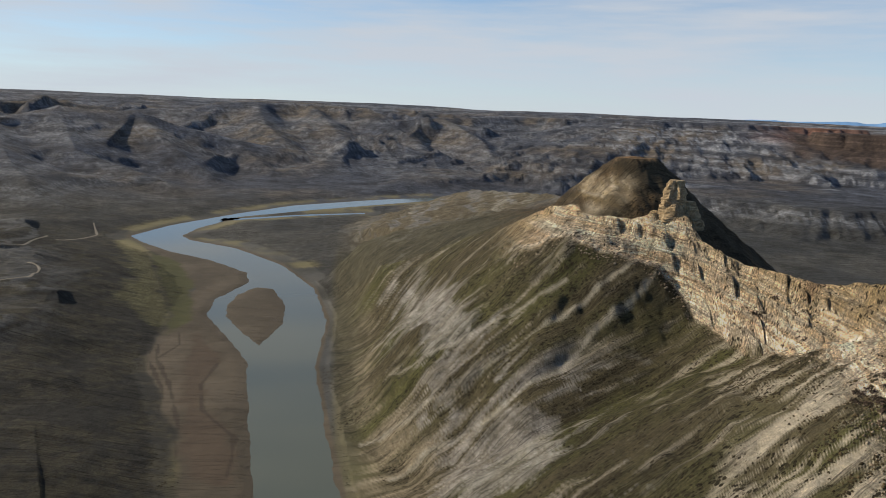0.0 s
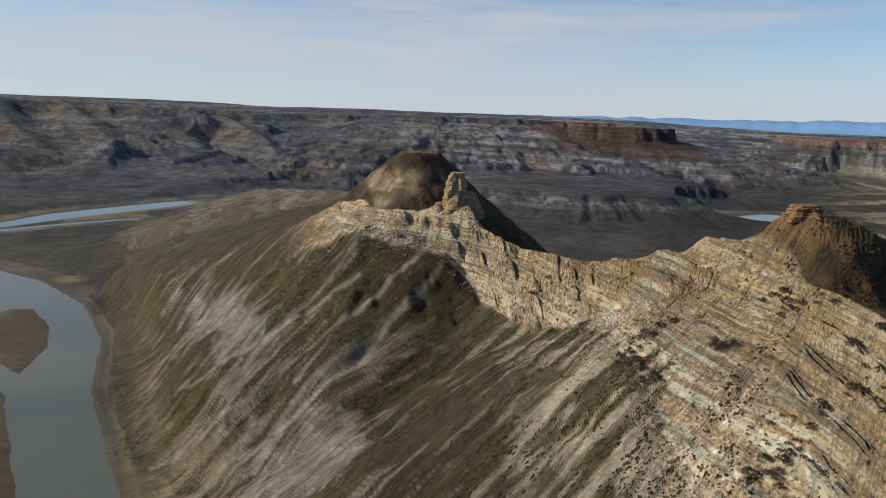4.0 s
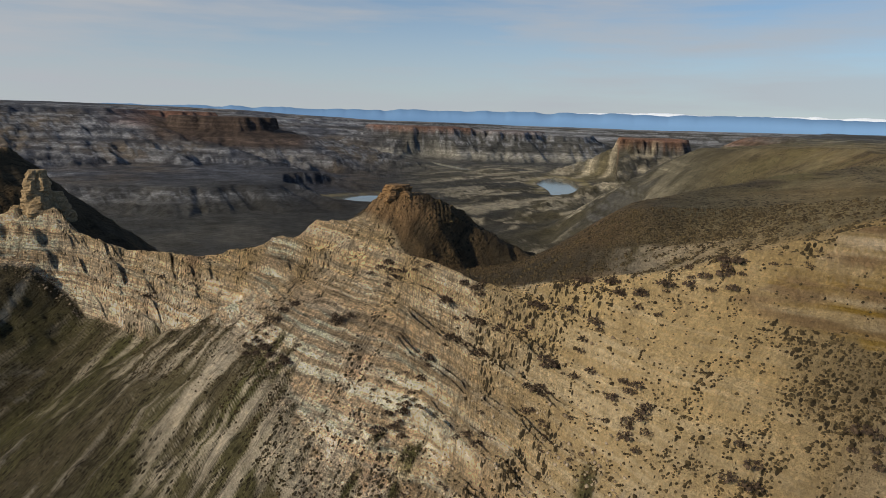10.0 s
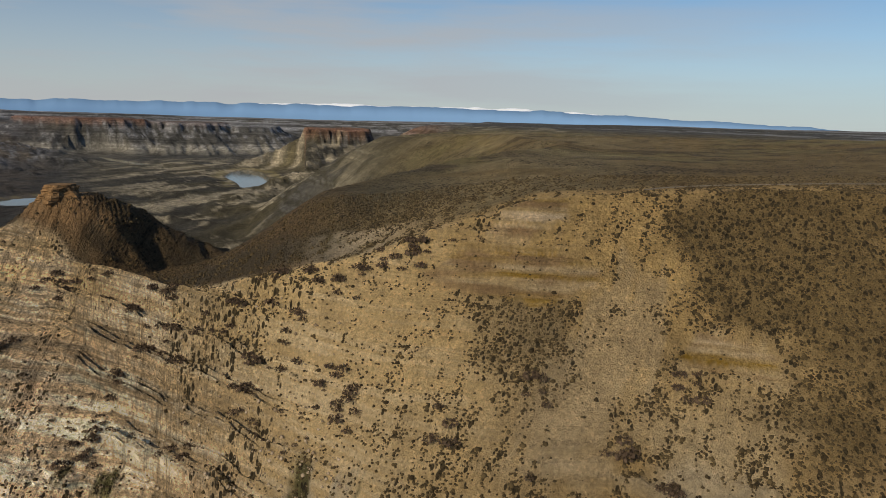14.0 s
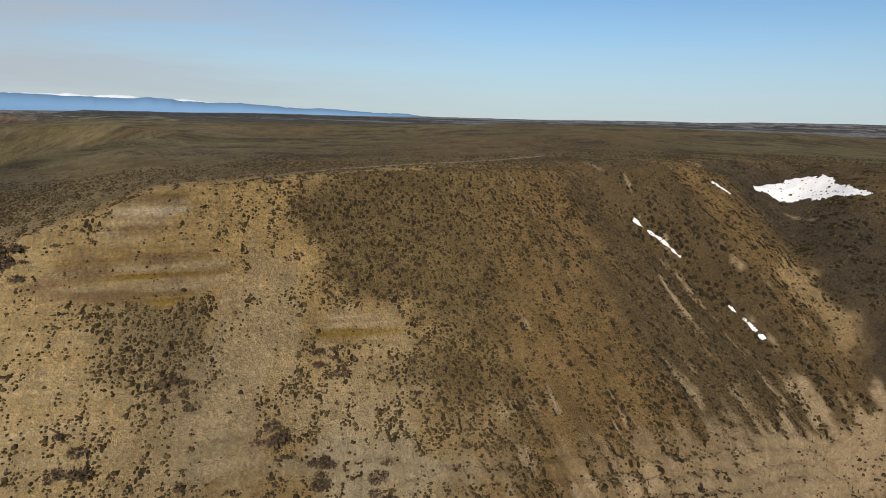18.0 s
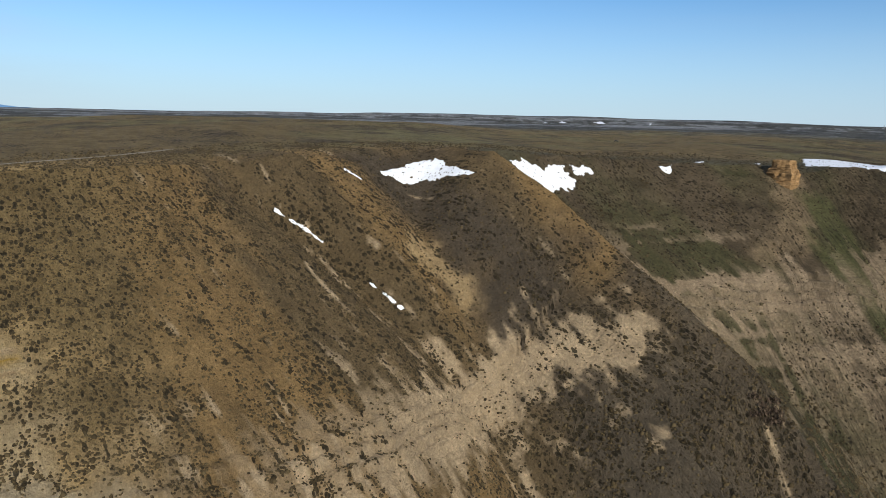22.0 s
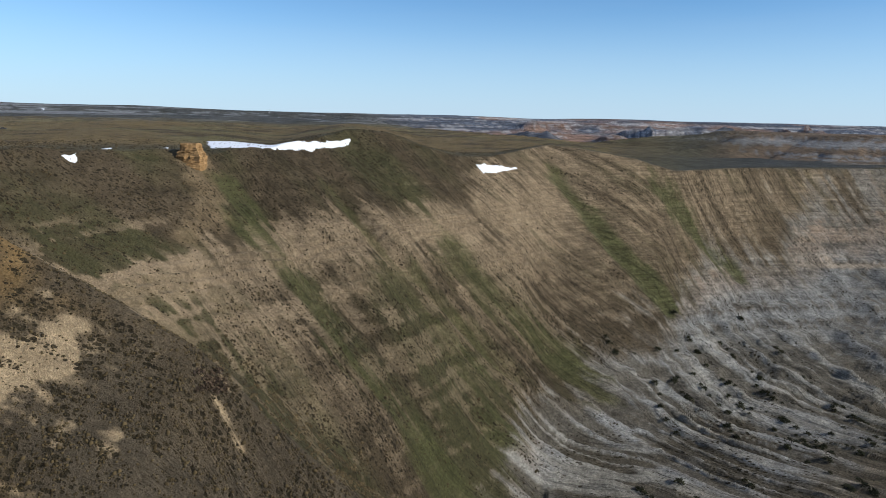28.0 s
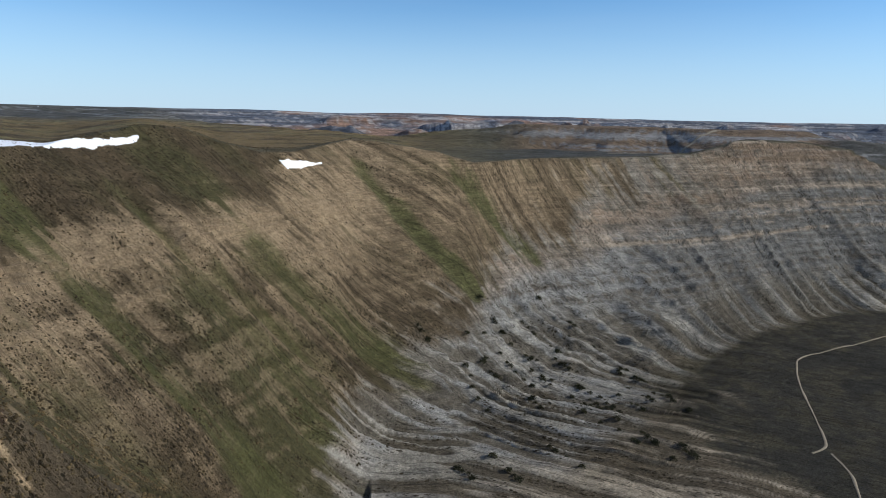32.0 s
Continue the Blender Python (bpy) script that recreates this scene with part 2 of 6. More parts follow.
TABLELAND = [(60, 225), (66, 285), (72, 345), (78, 430), (81.5, 530), (83, 660), (79, 830), (73, 1020), (69, 1180), (69.5, 1380), (74, 1650), (76, 2100), (72, 2500), (76, 3300), (78, 5400),
             (110, 5400), (140, 5400), (164, 5400), (172, 2700), (184, 1500), (203, 1480), (221, 1380), (229, 1060), (226.5, 910), (215, 600), (190, 400), (160, 300), (120, 200), (80, 150), (60, 180)]
# lines that the slopes are carved along: bearing, range, depth; and their half width
GULLIES = [([(112, 305, 1), (118, 272, 8), (124.2, 257, 10), (128, 245, 10), (131.3, 234, 9), (140, 214, 7), (153, 190, 4)], 10),
           ([(126, 330, 2), (130, 310, 11), (133, 297, 13), (141, 262, 12), (147.5, 229, 10), (153, 207, 7)], 23),
           ([(160, 425, 1), (164, 395, 4), (169.6, 345, 6), (176, 310, 5), (186, 282, 3)], 10),
           ([(169, 440, 1), (172, 405, 4), (176, 370, 4), (183, 330, 4), (190, 312, 2)], 7),
           ([(171, 407, 2), (174.9, 380, 4), (179.5, 368, 6), (186.8, 371, 6), (194.2, 368, 4), (202, 318, 2)], 5),
           ([(189.2, 526, 3), (194.4, 503, 5), (198.8, 500, 4)], 6), ([(197.1, 559, 3), (201, 560, 5), (203.9, 562, 3)], 6)]
LONG_RILLS = [([(17.9, 421, 1), (15.7, 402, 2.4), (13.1, 386, 3), (10.1, 364, 3), (5.4, 351, 3), (-0.4, 350, 2), (-3.9, 343, 1)], 5.0),
              ([(16.6, 428, 1), (11.2, 400, 1.6), (4.3, 380, 2), (-2.5, 379, 2), (-6.5, 382, 1)], 4.0),
              ([(10.5, 420, 1), (6, 408, 2.2), (1.2, 410, 2.5), (-4, 425, 2)], 5.0), ([(0.5, 470, 1), (-2.5, 480, 2), (-5.5, 500, 2)], 5.0)]
# crests of the western hills and their spurs: bearing, range, height
HILL_RIDGES = [[(-45, 2400, 145), (-34, 2350, 140), (-30.6, 2300, 139), (-28.9, 2300, 174), (-26.3, 2250, 165), (-23.8, 2250, 163), (-21.2, 2200, 128), (-16.7, 2150, 90), (-12.6, 2120, 72), (-7.1, 2050, 42), (-4.6, 2000, 26)],
               [(-24, 3100, 160), (-20, 3000, 165), (-17.8, 3100, 198), (-14.3, 3100, 200), (-10.8, 3100, 201), (-6.5, 3000, 194), (-3.4, 2750, 138), (-0.2, 2900, 170), (5, 3000, 180)],
               [(-28.9, 2280, 170), (-28, 1800, 76), (-23.4, 1600, 42), (-20, 1500, 12)], [(-33, 2250, 135), (-32.5, 1750, 82), (-30.6, 1350, 34), (-27, 1180, 10)],
               [(-23.8, 2250, 158), (-21, 1900, 74), (-18.5, 1720, 24)], [(-16.7, 2150, 88), (-14, 1850, 26)], [(-15, 3050, 196), (-14.5, 2600, 128), (-13, 2300, 84)],
               [(-10.8, 3050, 194), (-9, 2550, 118), (-7, 2200, 64), (-6, 2000, 22)], [(-6.5, 2950, 186), (-3, 2500, 102), (-1, 2150, 48), (0, 1950, 14)], [(-0.2, 2850, 164), (3, 2400, 98), (4.5, 2050, 38)]]
# harder ledges: bearing, range along them; and their half width
LEDGES = [([(77.5, 206, 0), (81, 207, 0), (85, 203, 0)], 9), ([(95.5, 189, 0), (99.5, 188, 0)], 6), ([(72.5, 207, 0), (75.5, 208, 0)], 5), ([(84, 158, 0), (95, 160, 0), (104, 160, 0), (113, 165, 0), (119, 171, 0)], 5),
          ([(121, 170, 0), (127.8, 183, 0), (133.6, 200, 0), (138.5, 226, 0), (142.4, 240, 0), (150, 244, 0)], 10), ([(150, 280, 0), (157.3, 314, 0), (165.4, 343, 0), (173.4, 380, 0), (179, 411, 0), (190, 512, 0)], 9),
          ([(161.5, 316, 0), (168.5, 288, 0)], 8), ([(169.6, 330, 0), (176.2, 370, 0), (188.5, 457, 0)], 7)]
SPUR = [(134, 330, 186), (138.2, 312, 185), (143, 296, 170), (147.8, 280, 152.5), (154, 256, 135), (160.5, 235, 118.5), (165, 222, 101), (168.8, 212, 90), (177, 200, 70)]


def mesa(x, y, az, r, half_across, half_deep, top, cap, fall, seed, rough=0.16):
    cx, cy = plan(az, r)
    ca, sa = math.cos(radians(az)), math.sin(radians(az))
    u, v = (x - cx) * ca - (y - cy) * sa, (x - cx) * sa + (y - cy) * ca
    ang = np.arctan2(v / half_deep, u / half_across)
    size = np.sqrt((u / half_across) ** 2 + (v / half_deep) ** 2) + 1e-6
    size = (np.abs(u / half_across) ** 3 + np.abs(v / half_deep) ** 3) ** (1 / 3.0) * 0.6 + size * 0.4
    wob = 1 + rough * fbm(np.cos(ang) * 2.2 + seed, np.sin(ang) * 2.2 + 3.3 * seed, 4, seed) + 0.05 * fbm(np.cos(ang) * 9 + seed, np.sin(ang) * 9, 3, seed + 9)
    d = (size / wob - 1) * min(half_across, half_deep) * 1.0
    rill = ridged(ang * 11 + 0.4 * fbm(x / 80, y / 80, 2, seed) + seed, d / 130.0, 4, seed + 4)
    down = cap * ease(d, 0, 14) + np.maximum(d - 8, 0) * fall * (0.82 + 0.36 * (1 - rill))
    return top + 2.0 * fbm(x / 90, y / 90, 3, seed) - down


def country(az, r, x, y):
    """The land beyond the crest, the valleys and the far horizon."""
    u = fbm(x / 420, y / 420, 4, 3)
    floor = 7 + 3.2 * u + 1.0 * fbm(x / 60, y / 60, 3, 5)
    west = ease(az, -12, -40) * ease(r, 250, 900)
    floor = floor + west * (8 + 30 * ridged(x / 230, y / 230, 4, 21) ** 1.6) * ease(-az, 19, 32) * (1 - 0.5 * ease(r, 1100, 1500))
    folds = ease(az, 40, 52) * (1 - ease(az, 74, 84)) * ease(r, 350, 600) * (1 - ease(r, 1500, 2100))
    floor = floor + folds * (22 * ridged(x / 150 + 0.3 * u, y / 150, 4, 31) ** 2 - 4)
    toe = ease(az, -9, -4) * (1 - ease(az, 12, 20)) * (1 - ease(r, 900, 1300)) * ease(r, 500, 640)
    floor = floor + toe * (8 + 40 * ease(az, -6, 9) * (1 - ease(r, 640, 1180))) * (0.45 + 0.8 * ridged(x / 60, y / 150, 4, 35))
    # western badland hills
    hills = ease(16 - az, 0, 16)
    near_edge = 1560 - 330 * ease(-az, 16, 30) + 200 * fbm(x / 600, y / 600, 3, 41)
    rise = ease(r, near_edge - 150, near_edge + 1100)
    hill_z = np.full(np.shape(x), 8.0)
    high = (az < 16) & (rise > 0)
    if high.any():
        xs, ys = x[high], y[high]
        warp = 0.3 * fbm(xs / 420, ys / 420, 3, 46)
        hill_z[high] = 8 + rise[high] * (165 * crests(xs / 820 + warp, ys / 820 + warp, 5, 43) - 16) + 55 * ease(r[high], near_edge[high] + 500, near_edge[high] + 2000)
    hill_z = np.minimum(hill_z, 196 + 0.1 * (hill_z - 196))
    land = floor + hills * np.maximum(hill_z - floor, 0)
    western = (az < 16) & (r > 600)
    if western.any():
        xs, ys = x[western], y[western]
        warp = fbm(xs / 240, ys / 240, 3, 44)
        creases = crests(xs / 260 + 0.4 * warp, ys / 260, 4, 45)
        for pts in HILL_RIDGES:
            dist, crest = along(xs, ys, pts)
            side = crest + 4 * warp - dist * (0.33 + 0.05 * warp) + 0.0001 * np.minimum(dist, 500) ** 2 + 30 * (creases - 0.42) * ease(dist, 5, 90)
            land[western] = smax(land[western], side, 10)
    # low mounds in the near valley, and the ridge that runs down to the river
    mounds = ease(-az, 17, 24) * ease(r, 240, 420) * (1 - ease(r, 850, 1150))
    land = land + mounds * 9 * ridged(x / 120 + 0.4 * u, y / 80, 3, 55)
    near_bank = (az > -14) & (az < 24) & (r < 1700)
    if near_bank.any():
        xs, ys = x[near_bank], y[near_bank]
        for pts, fall, seed in (([(14, 560, 132), (8.5, 860, 102), (2.4, 1150, 70), (-1.5, 1330, 26)], 0.25, 57), ([(9, 600, 70), (2, 790, 46), (-4, 960, 17)], 0.24, 58), ([(10, 900, 74), (3, 985, 44), (-2.5, 1150, 15)], 0.2, 59)):
            dist, crest = along(xs, ys, pts)
            rills = ridged(xs / 46 + 0.5 * fbm(xs / 70, ys / 70, 2, seed), ys / 210, 3, seed)
            land[near_bank] = smax(land[near_bank], crest - fall * dist - 9 * (1 - rills) * ease(dist, 6, 60) + 1.5 * fbm(xs / 18, ys / 18, 3, seed), 7)
    # terrace and flat-topped hills to the north
    parts = [mesa(x, y, 28.5, 1730, 300, 300, 46, 5, 0.32, 61, 0.1),
             mesa(x, y, 18.6, 2960, 290, 380, 184, 12, 0.27, 62), mesa(x, y, 9.5, 3300, 330, 300, 178, 10, 0.3, 63),
             mesa(x, y, 31.5, 2720, 190, 150, 168, 40, 0.27, 64, 0.1), mesa(x, y, 25.5, 3500, 300, 260, 176, 22, 0.3, 65),
             mesa(x, y, 46.8, 3560, 235, 260, 141, 26, 0.5, 66), mesa(x, y, 53.9, 3560, 165, 240, 133, 24, 0.5, 67),
             mesa(x, y, 59.0, 3700, 130, 200, 120, 20, 0.5, 68), mesa(x, y, 65.4, 2320, 112, 210, 148, 34, 0.48, 69, 0.1)]
    for p in parts:
        land = smax(land, p, 5)
    # tableland
    d = inside(x, y, TABLELAND) + 14 * fbm(x / 160, y / 160, 3, 71)
    table = TABLE_Z(az) + 3.4 * fbm(x / 330, y / 330, 3, 73) + 1.2 * fbm(x / 70, y / 70, 3, 74) - 11 * ease(r, 850, 1500)
    out = np.maximum(-d, 0)
    table = table - out * (0.34 + 0.2 * ease(out, 0, 160)) + 0.1 * np.minimum(np.maximum(40 - np.abs(d), 0), 40) * ease(-d, -40, 0)
    rough = ridged(x / 95, y / 95, 3, 75)
    table = table - 12 * (1 - rough) * ease(out, 10, 120)
    land = smax(land, table, 8)
    land = smax(land, mesa(x, y, 211.5, 1130, 210, 130, 188, 4, 0.2, 76, 0.12), 6)
    # far badlands to the south
    south = ease(az, 168, 184) * ease(r, 1500, 2300)
    land = land + south * np.maximum(0, 30 + 170 * ease(r, 1900, 3300) * crests(x / 640, y / 640, 4, 81) - land * 0.2)
    knoll = ease(az, 196, 203) * (1 - ease(az, 222, 228)) * ease(r, 860, 960) * (1 - ease(r, 1300, 1500))
    land = land - knoll * 14 * (1 - crests(x / 120, y / 190, 4, 82)) * ease(184 - land, 0, 18)
    far = FAR_Z(az) * ease(r, 3300, 4800) + 5 * fbm(x / 600, y / 600, 3, 91) * ease(r, 3000, 4000)
    return smax(land, far, 12)


# the way the ground falls, side by side round the place: first and last bearing of each stretch, bearing of the fall
STRETCHES = [(-84, -84, -9, -4, 268), (-9, -4, 14, 22, 248), (14, 22, 58, 68, 252), (58, 68, 100, 112, 288), (100, 112, 134, 144, 259), (134, 144, 156, 162, 276),
             (156, 162, 177, 184, 304), (177, 184, 195, 201, 278), (195, 201, 276, 276, 312)]


def down_slope(az, x, y, across, along_by, kind, octaves, seed):
    """Noise drawn out down the slope: across and along_by are its sizes in metres."""
    total = np.zeros(np.shape(x))
    for a0, a1, b0, b1, fall in STRETCHES:
        w = (ease(az, a0, a1) if a1 > a0 else 1.0) * ((1 - ease(az, b0, b1)) if b1 > b0 else 1.0) + 0 * x
        sel = w > 0
        dx, dy = math.sin(radians(fall)), math.cos(radians(fall))
        u, v = -dy * x[sel] + dx * y[sel], dx * x[sel] + dy * y[sel]
        bend = 6 * vnoise(u / 60, v / 80, seed + 50)
        total[sel] += w[sel] * kind((u + bend) / across, v / along_by, octaves, seed)
    return total


def slope_frames(az, x, y):
    """Metres across and down the slope in two sets of stretches that take turns, and how far the second set takes over."""
    frames, over = [], np.zeros(np.shape(x))
    for first in (0, 1):
        across, down = np.zeros(np.shape(x)), np.zeros(np.shape(x))
        best = np.full(np.shape(x), -1.0)
        for k in range(first, len(STRETCHES), 2):
            a0, a1, b0, b1, fall = STRETCHES[k]
            w = (ease(az, a0, a1) if a1 > a0 else 1.0) * ((1 - ease(az, b0, b1)) if b1 > b0 else 1.0) + 0 * x
            off = -np.abs(az - 0.5 * (max(a0, -84) + min(b1, 276))) / 1000
            dx, dy = math.sin(radians(fall)), math.cos(radians(fall))
            take = w + off > best
            across, down, best = np.where(take, -dy * x + dx * y, across), np.where(take, dx * x + dy * y, down), np.maximum(best, w + off)
            if first:
                over += w
        frames.append((across, down))
    return frames[0], frames[1], np.clip(over, 0, 1)


def clay_side(az, z):
    """Bearing with the slant taken out of the line between the green bowl and the grey clay."""
    return az - np.interp(z, (30, 50, 80, 135), (-6, 5, 11, 22))


def rock_wall(az):
    return ease(az, 5, 11) * (1 - 0.75 * ease(az, 52, 68)) * (1 - ease(az, 76, 88))


def inner_land(az, r, x, y, land):
    """The slopes and the rock wall between the valley under the flight and the crest."""
    rf, zf, g, rd, zd = FOOT_R(az), FOOT_Z(az), FOOT_G(az), RIM_R(az), RIM_Z(az)
    wall = rock_wall(az)
    guess = zf + (zd - zf) * np.clip((r - rf) / (rd - rf), 0, 1) ** HOLLOW(az)
    grey = ease(clay_side(az, guess), 186, 196) * (1 - ease(az, 228, 240))
    # buttresses and clefts push the wall to and fro; the beds dip along it
    t0 = (r - rf) / (rd - rf)
    mid = 0.3 + 0.7 * ease(t0, -0.2, 0.2) * (1 - ease(t0, 0.8, 1.05))
    dip = DIP(az)
    zl = (zf + (zd - zf) * np.clip(t0, -0.2, 1.1)) + dip + 3 * fbm(az / 3, r / 40, 2, 110)
    push = np.zeros(np.shape(x))
    on = wall > 0
    if on.any():
        a, b = az[on], zl[on]
        push[on] = 4.6 * fbm(a / 3.1, b / 30, 3, 101) + 1.4 * (ridged(a * 0.5, b / 30, 2, 104) - 0.6) + (0.9 * (ridged(a * 0.7, b / 5, 2, 105) ** 2 - 0.5) + 1.2 * fbm(a * 0.9, b / 2.0, 2, 106)) * (1 - 0.85 * ease(a, 38, 48))
        push[on] -= 2.6 * ease(ridged(a * 0.55 + 0.02 * b, b / 45, 1, 102), 0.9, 0.99) * ease(fbm(a / 4, b / 14, 2, 103), 0.0, 0.3) * (1 - ease(a, 42, 50))
    push = wall * push * mid * (1 - 0.45 * ease(az, 38, 48)) * np.clip(r / 260, 0.45, 1.4)
    t = (r + push - rf) / (rd - rf)
    up = zf + (zd - zf) * np.clip(t, 0, 1) ** HOLLOW(az)
    steps = wall * (1 - ease(np.abs(t - 0.5), 0.46, 0.56))
    ph = 0.8 * fbm(x / 70, y / 70, 3, 107)
    amp = np.clip(0.8 + 0.8 * fbm(x / 34, y / 34, 2, 108), 0.1, 1.3)
    beds = up + dip + 2.2 * fbm(up / 11 + dip / 11, up * 0, 3, 111) + 0.8 * ph
    for thick, hard in ((10.5, 0.8), (3.7, 0.66), (1.5, 0.5)):
        course = beds / thick
        cut = np.floor(course) + ease(course - np.floor(course), 0.34, 0.64)
        up = up + steps * hard * np.clip(amp + 0.15, 0.25, 1.1) * (cut - course) * thick
    below = zf - g * (rf - r) * (1 + 0.05 * fbm(x / 150, y / 150, 2, 109))
    # the flank under the wall is one even slope
    even = 82 + 0.43 * (x - 150) + 0.11 * (y - 300) + 2.5 * fbm(x / 60, y / 60, 2, 128)
    flank = ease(az, 15, 23) * (1 - ease(az, 48, 60))
    below = below * (1 - flank) + even * flank
    near = np.where(t < 0, np.minimum(below, zf), up)
    # rills
    slope_on = ease(az, -9, -2) * (1 - ease(az, 236, 246))
    lower = 1 - ease(t, 0.0, 0.12) * wall
    rill = down_slope(az, x, y, 11.0, 420, ridged, 3, 113)
    fine = down_slope(az, x, y, 3.6, 160, ridged, 2, 117)
    bowl = ease(az, 164, 174)
    depth = slope_on * lower * (0.5 + 0.5 * ease(-az, -50, -20) + 0.5 * bowl + 1.5 * grey) * ease(r, rf - 190, rf - 60)
    near = near - depth * ((1 - rill) * 2.2 + (1 - fine) * (0.9 + 0.5 * bowl)) * np.clip(1.05 - t, 0.35 * grey + 0.15, 1)
    fans = down_slope(az, x, y, 9.5, 240, ridged, 2, 115)
    near = near + grey * (6.0 * fans ** 2 - 1.5) * ease(t, -0.15, 0.12) * (1 - ease(t, 0.6, 0.85))
    folds = down_slope(az, x, y, 34.0, 300, ridged, 3, 116)
    near = near + grey * 13.0 * (folds - 0.6) * ease(t, 0.12, 0.4) * (1 - ease(t, 0.88, 1.0)) * (0.6 + 0.6 * ease(az, 204, 214))
    hard = (near + 1.5 * fbm(x / 60, y / 60, 2, 118)) / 7.5
    near = near + 0.45 * grey * (np.floor(hard) + ease(hard - np.floor(hard), 0.3, 0.7) - hard) * 7.5 * ease(t, 0.3, 0.5)
    wide = down_slope(az, x, y, 42.0, 300, fbm, 3, 119)
    near = near + slope_on * 2.6 * wide * np.clip(1 - np.abs(t - 0.4), 0, 1) * (1 - 0.6 * wall)
    near = near + (0.45 * slope_on + 0.5 * grey) * fbm(x / 9, y / 9, 3, 121) + 0.45 * fbm(x / 5.5, y / 5.5, 2, 123) * steps
    near = near + wall * ease(az, 34, 44) * np.clip(t * 4, 0, 1) * np.clip((1.0 - t) * 5, 0, 1) * (1.8 * fbm(x / 17, y / 17, 3, 147) + 1.4 * ridged(x / 12, y / 12, 2, 149) ** 2)
    # ledges of harder rock that break out of the soft slopes
    out = np.zeros(np.shape(x))
    for pts, width in LEDGES:
        a0, a1 = min(p[0] for p in pts) - 8, max(p[0] for p in pts) + 8
        here = (az > a0) & (az < a1) & (r > 120) & (r < 560)
        if here.any():
            dist, _ = along(x[here], y[here], pts)
            out[here] = np.maximum(out[here], ease(-dist - 3 * fbm(x[here] / 8, y[here] / 8, 3, 141), -width, -0.45 * width))
    course = (near + 1.2 * fbm(x / 22, y / 22, 3, 143)) / 3.4
    near = near + 0.85 * out * (np.floor(course) + ease(course - np.floor(course), 0.25, 0.6) - course) * 3.4 + 0.5 * out * fbm(x / 2.6, y / 2.6, 2, 145)
    sel = (az > -9) & (az < 22)
    if sel.any():
        for pts, width in LONG_RILLS:
            dist, deep = along(x[sel], y[sel], pts)
            near[sel] -= deep * np.exp(-(dist / width) ** 2)
    sel = (az > 108) & (az < 205)
    if sel.any():
        for pts, width in GULLIES:
            dist, deep = along(x[sel], y[sel], pts)
            near[sel] -= deep * np.exp(-(dist / width) ** 2)
        dist, crest = along(x[sel], y[sel], SPUR)
        spur = crest - 0.5 * dist - 0.25 * np.maximum(dist - 6, 0) + 0.45 * fbm(x[sel] / 9, y[sel] / 9, 3, 121)
        near[sel] = smax(near[sel], spur, 4)
    base = 3.0 + 1.3 * fbm(x / 40, y / 40, 3, 127)
    base = base + ease(az, 188, 196) * (1 - ease(az, 219, 228)) * (4.0 * fans ** 2 - 1.0) * (1 - ease(-t, 0.25, 0.75))
    base = np.where((az > -10) & (az < 190), base, np.minimum(land, 14 + base))
    return smax(near, base, 6)


